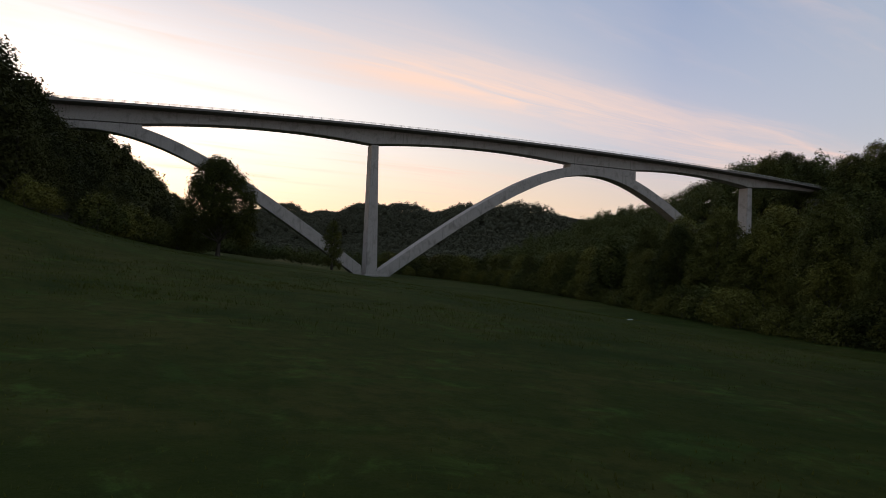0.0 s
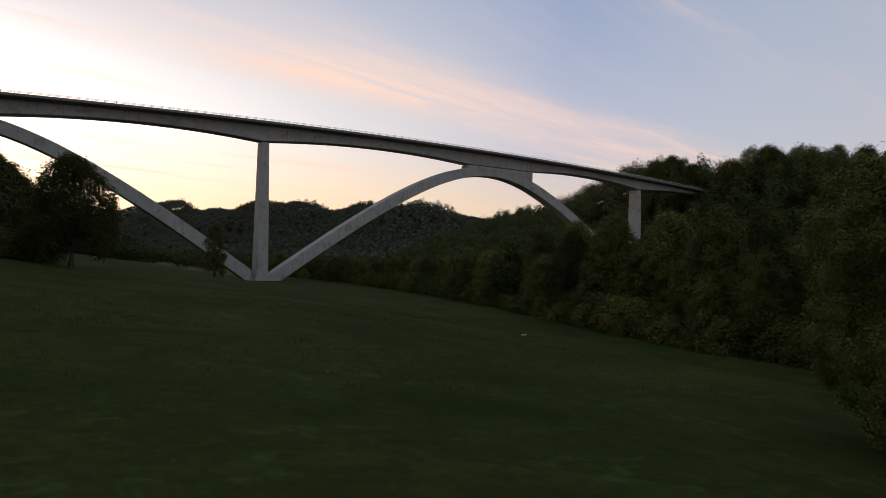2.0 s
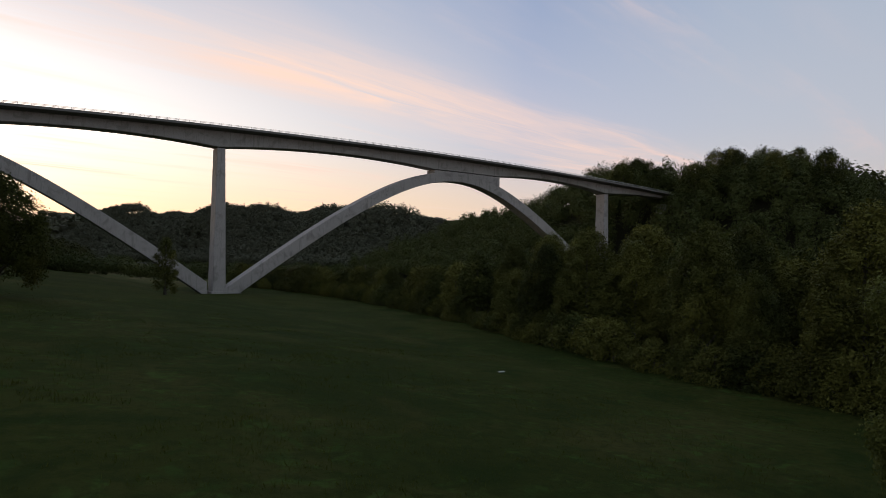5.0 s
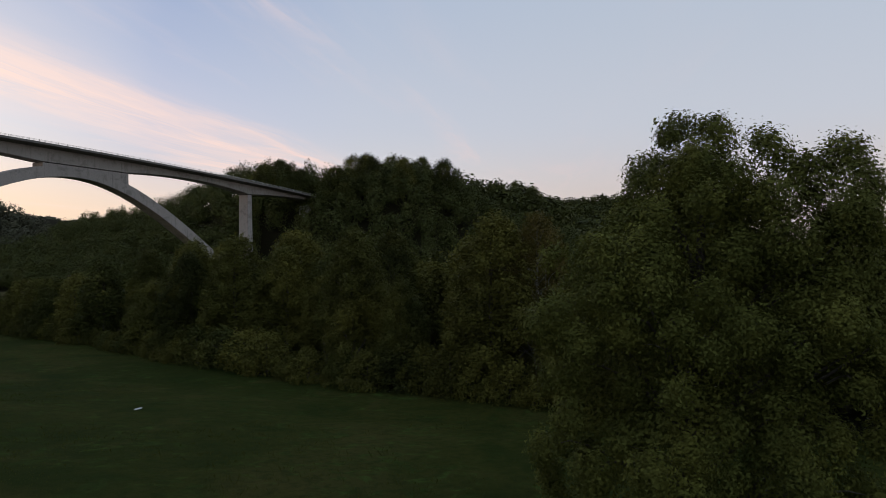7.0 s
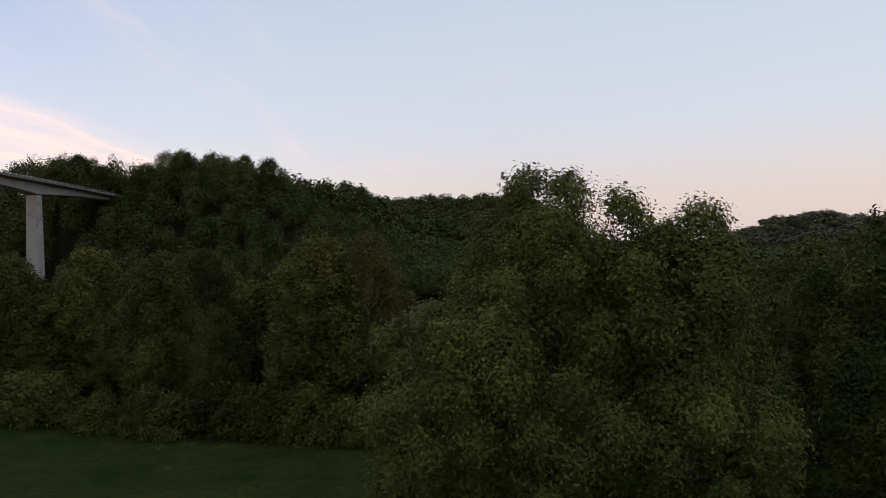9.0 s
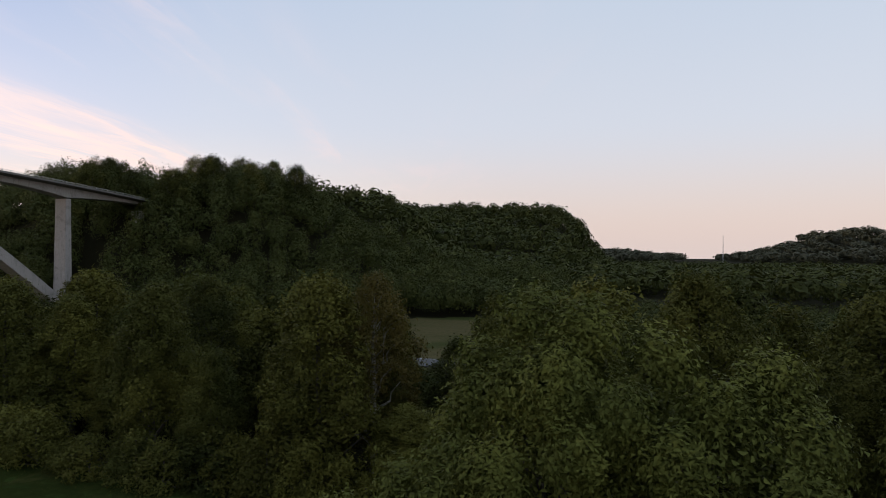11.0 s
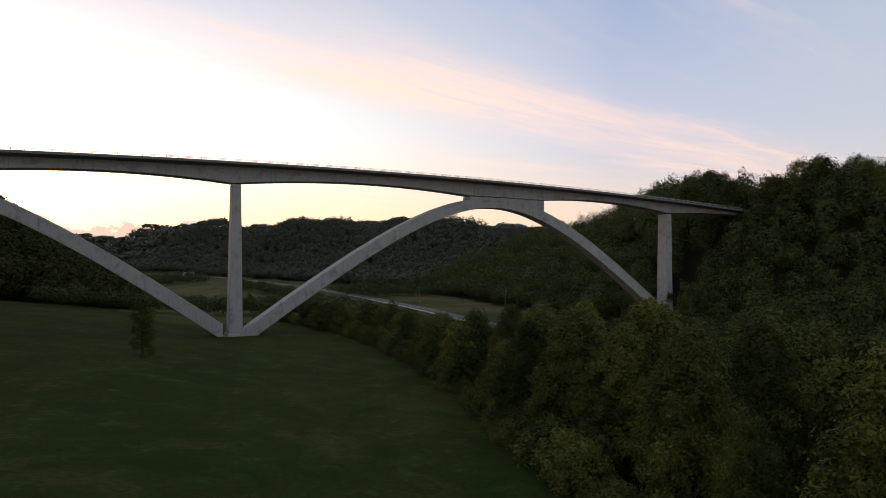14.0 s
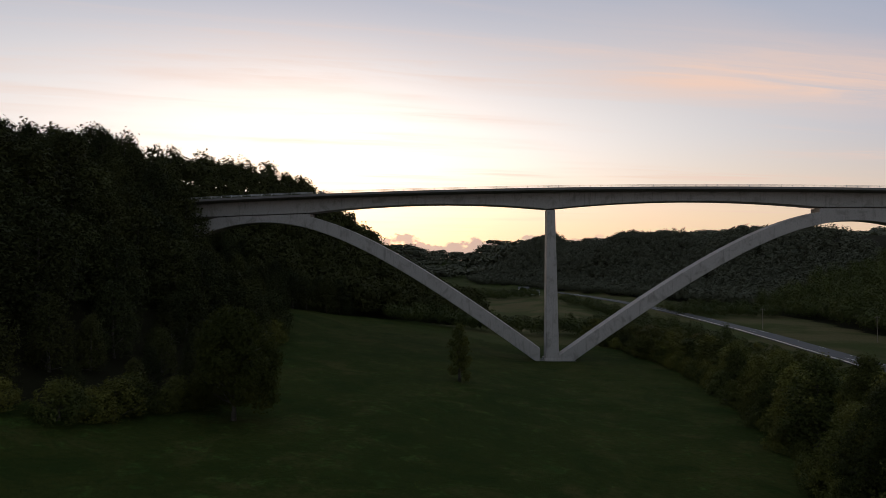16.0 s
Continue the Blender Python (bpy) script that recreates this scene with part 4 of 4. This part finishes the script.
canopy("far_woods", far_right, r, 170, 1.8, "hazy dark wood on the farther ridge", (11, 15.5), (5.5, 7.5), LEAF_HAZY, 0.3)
near_left = grid(-270, -10, -150, 260, 7.0, lambda x, y: (x < toe_left(y) + 3) & (x > toe_left(y) - 110) & ~((np.abs(y - 3) < 8) & (x > -185)) & ~((x > -160) & (y < 58)))
canopy("far_woods", near_left, r, 450, 1.25, "dark wood climbing the western hill behind the bridge", (12, 19), (4.5, 6.5), LEAF_SHADED)
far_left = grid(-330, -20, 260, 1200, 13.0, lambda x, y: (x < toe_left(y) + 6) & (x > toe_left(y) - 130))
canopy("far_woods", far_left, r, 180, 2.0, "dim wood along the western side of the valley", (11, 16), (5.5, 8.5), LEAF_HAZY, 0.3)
east = grid(318, 900, -290, 140, 15.0, lambda x, y: x > 330 - 12 * np.sin(y / 30))
east = np.concatenate([east, grid(240, 900, -480, -270, 16.0, lambda x, y: x > 240 + 0.3 * (y + 480))])
canopy("far_woods", east, r, 150, 2.5, "wood over the low hill to the east", (12, 18), (7, 11))
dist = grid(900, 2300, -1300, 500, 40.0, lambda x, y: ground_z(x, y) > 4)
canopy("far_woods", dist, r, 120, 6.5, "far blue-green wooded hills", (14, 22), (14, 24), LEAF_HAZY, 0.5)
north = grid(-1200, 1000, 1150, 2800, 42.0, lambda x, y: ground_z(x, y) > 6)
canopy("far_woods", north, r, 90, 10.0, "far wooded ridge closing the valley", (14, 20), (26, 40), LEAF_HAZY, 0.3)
hedge = np.concatenate([
    grid(-60, 60, 62, 110, 6.5, lambda x, y: (x > toe_left(y) + 2) & (x < 62) & (np.abs(y - 84 - 0.25 * x) < 16)),
    grid(40, 92, 60, 420, 7.5, lambda x, y: np.abs(x - np.interp(y, [60, 150, 300, 420], [76, 72, 66, 60])) < 6),
    grid(-80, 60, 450, 560, 9.0, lambda x, y: (x > toe_left(y)) & (x < 52 - 0.02 * y)),
    grid(112, 180, 225, 300, 8.0, lambda x, y: x > 112),
    grid(110, 235, -330, -215, 8.0, lambda x, y: x > 116),
    grid(118, 200, -130, -20, 8.0, lambda x, y: x > toe_right(y) - 38),
])
canopy("hedgerow_trees", hedge, r, 300, 0.65, "hedgerow trees between the valley fields", (6, 10.5), (3.2, 4.8))
verge = grid(62, 96, -60, 90, 6.0, lambda x, y: (x > wood_edge(y) + 44) & (x < 95))
canopy("roadside_bushes", verge, r, 240, 0.45, "low bushes beside the valley road", (1.8, 3.4), (1.8, 2.8))

# ---------------------------------------------------------------- grass and small things


def sprigs(name, pts, r, blades, height, spread, width, mat, label, category):
    """Upright blades in clumps."""
    n = len(pts)
    at = np.repeat(pts, blades, 0) + r.normal(size=(n * blades, 2)) * spread
    m = len(at)
    z = ground_z(at[:, 0], at[:, 1]) - 0.05
    h = height * r.uniform(0.5, 1.3, m)
    a = r.uniform(0, 2 * math.pi, m)
    side = np.stack([np.cos(a), np.sin(a), np.zeros(m)], 1) * width * r.uniform(0.6, 1.4, m)[:, None]
    foot = np.stack([at[:, 0], at[:, 1], z], 1)
    tip = foot + np.stack([r.normal(size=m) * 0.3 * h, r.normal(size=m) * 0.3 * h, h], 1)
    tri = np.stack([foot - side, foot + side, tip, tip], 1)
    return tagged(new(name, tri_mesh(name, tri, mat)), label, category, kind="stuff")


GRASS = leaf_material("grass_blade", (0.0220, 0.0340, 0.0070), (0.0460, 0.0560, 0.0140), (0.0480, 0.0480, 0.0150), 0.7, 0.4)
r = np.random.RandomState(51)
def strewn(x0, x1, y0, y1, count, keep):
    p = np.stack([r.uniform(x0, x1, count), r.uniform(y0, y1, count)], 1)
    return p[keep(p[:, 0], p[:, 1])]


pts = strewn(-100, 12, -235, -95, 13000, lambda x, y: (x < wood_edge(y) - 1) & (x > slope_edge(y) - 2) & (r.uniform(size=len(x)) < np.clip(1.25 - np.hypot(x + 55, y + 205) / 95, 0.12, 1)))
sprigs("grass", pts, r, 9, 0.15, 0.42, 0.028, GRASS, "short rough meadow grass", "grass")
patch = [(-60, -196), (-55, -188), (-66, -190), (-50, -182), (-47, -194), (-42, -170), (-58, -176), (-36, -160), (-70, -204), (-24, -150), (-44, -205)]
pts = np.concatenate([np.array(p) + r.normal(size=(22, 2)) * np.array([2.6, 1.7]) for p in patch])
sprigs("weeds", pts, r, 16, 0.26, 0.34, 0.030, GRASS, "taller weedy clumps in the meadow", "weeds")

r = np.random.RandomState(71)
vine = thing("creeper_vine", (178.6, -0.02, 0.0), "dark green creeper clinging across the far pier", "vine")
zs = np.linspace(-1.0, 9.5, 8)
v, f = sweep(tube(np.stack([-1.5 + 1.9 * np.sin(zs / 6.0), -0.10 - 0.02 * zs, zs], 1), 0.05 - 0.003 * zs, 6))
mesh_object("stem", v, f, BARK, vine)
at = np.stack([r.normal(size=520) * 1.25 - 0.1, -0.35 - np.abs(r.normal(size=520)) * 0.30, 8.2 + r.normal(size=520) * 0.9], 1)
nrm = unit(520, r) * 0.7 + np.array([0, -0.7, 0.5])
leafs = new("leaves", tri_mesh("leaves", leaf_quads(at, nrm / np.linalg.norm(nrm, axis=1, keepdims=True), 0.42 * r.uniform(0.6, 1.3, 520), r, 1.2, 0.2), LEAF))
leafs.parent = vine

board = thing("discarded_board", (-16.8, -164.4, gz(-16.8, -164.4)), "small pale board lying bent on the grass", "board")
for x0, x1, tilt in ((-0.36, -0.02, 0.10), (0.06, 0.30, 0.16)):
    bm = bmesh.new()
    box(bm, x0, x1, -0.16, 0.16, 0.05, 0.08)
    bmesh.ops.rotate(bm, verts=bm.verts, cent=(x0, 0, 0.05), matrix=Matrix.Rotation(-tilt, 3, "Y"))
    part("panel", bevelled(bm, 0.008), CARD, board)


def utility_pole(x, y, height):
    pole = thing("utility_pole", (x, y, gz(x, y)), "weathered wooden utility pole beside the valley road", "pole", "utility poles")
    zs = np.linspace(-0.4, height, 5)
    rings = tube(np.stack([0 * zs, 0 * zs, zs], 1), 0.16 - 0.05 * zs / height, 8)
    v, f = sweep(rings)
    mesh_object("shaft", v, f, WOOD, pole)
    bm = bmesh.new()
    box(bm, -1.1, 1.1, -0.06, 0.06, height - 0.75, height - 0.62)
    part("crossarm", bm, WOOD, pole)
    for dx in (-0.95, 0.0, 0.95):
        bm = bmesh.new()
        bmesh.ops.create_cone(bm, cap_ends=True, segments=8, radius1=0.06, radius2=0.03, depth=0.18, matrix=Matrix.Translation((dx, 0, height - 0.53)))
        part("insulator", bm, CARD, pole)


utility_pole(150.0, 88.0, 11.5)
utility_pole(128.0, 150.0, 11.0)


def house(x, y, wide, deep, tall, turn):
    h = thing("house", (x, y, gz(x, y)), "small white house far down the valley", "house", "valley houses")
    h.rotation_euler = (0, 0, turn)
    bm = bmesh.new()
    box(bm, -wide / 2, wide / 2, -deep / 2, deep / 2, -0.5, tall)
    part("wall", bm, WHITE_WALL, h)
    bm = bmesh.new()
    a, b, c = wide / 2 + 0.4, deep / 2 + 0.4, tall + 0.004
    vs = [bm.verts.new(p) for p in ((-a, -b, c), (a, -b, c), (a, b, c), (-a, b, c), (-a, 0, c + deep * 0.32), (a, 0, c + deep * 0.32))]
    for f in ((0, 1, 5, 4), (2, 3, 4, 5), (0, 4, 3), (1, 2, 5), (3, 2, 1, 0)):
        bm.faces.new([vs[i] for i in f])
    part("roof", bm, ROOF, h, "grey shingle roof")
    for dx in (-wide * 0.28, wide * 0.28):
        bm = bmesh.new()
        box(bm, dx - 0.5, dx + 0.5, -deep / 2 - 0.04, -deep / 2 + 0.02, 0.9, 2.2)
        part("window", bm, PANE, h)
    bm = bmesh.new()
    box(bm, -0.5, 0.5, -deep / 2 - 0.04, -deep / 2 + 0.02, 0.05, 2.1)
    part("door", bm, WOOD, h)


house(46, 566, 12, 8, 3.2, 0.3)
house(40, 640, 13, 8, 3.2, 0.1)


def radio_mast(x, y, height):
    mast = thing("radio_mast", (x, y, gz(x, y)), "slim grey lattice radio mast on the far wooded hill", "mast")
    foot = 1.4
    for a, b in ((-1, -1), (1, -1), (1, 1), (-1, 1)):
        zs = np.array([-1.0, height * 0.5, height])
        w = foot * (1 - 0.75 * np.clip(zs, 0, None) / height)
        v, f = sweep(tube(np.stack([a * w, b * w, zs], 1), np.array([0.16, 0.14, 0.11]), 5))
        mesh_object("leg", v, f, STEEL, mast)
    for i in range(12):
        z = height * (i + 0.5) / 12
        w = foot * (1 - 0.75 * z / height)
        bm = bmesh.new()
        for d in (-w, w):
            box(bm, -w, w, d - 0.05, d + 0.05, z - 0.05, z + 0.05)
            box(bm, d - 0.05, d + 0.05, -w + 0.06, w - 0.06, z - 0.05, z + 0.05)
        part("brace", bm, STEEL, mast)


radio_mast(1537, -477, 64)
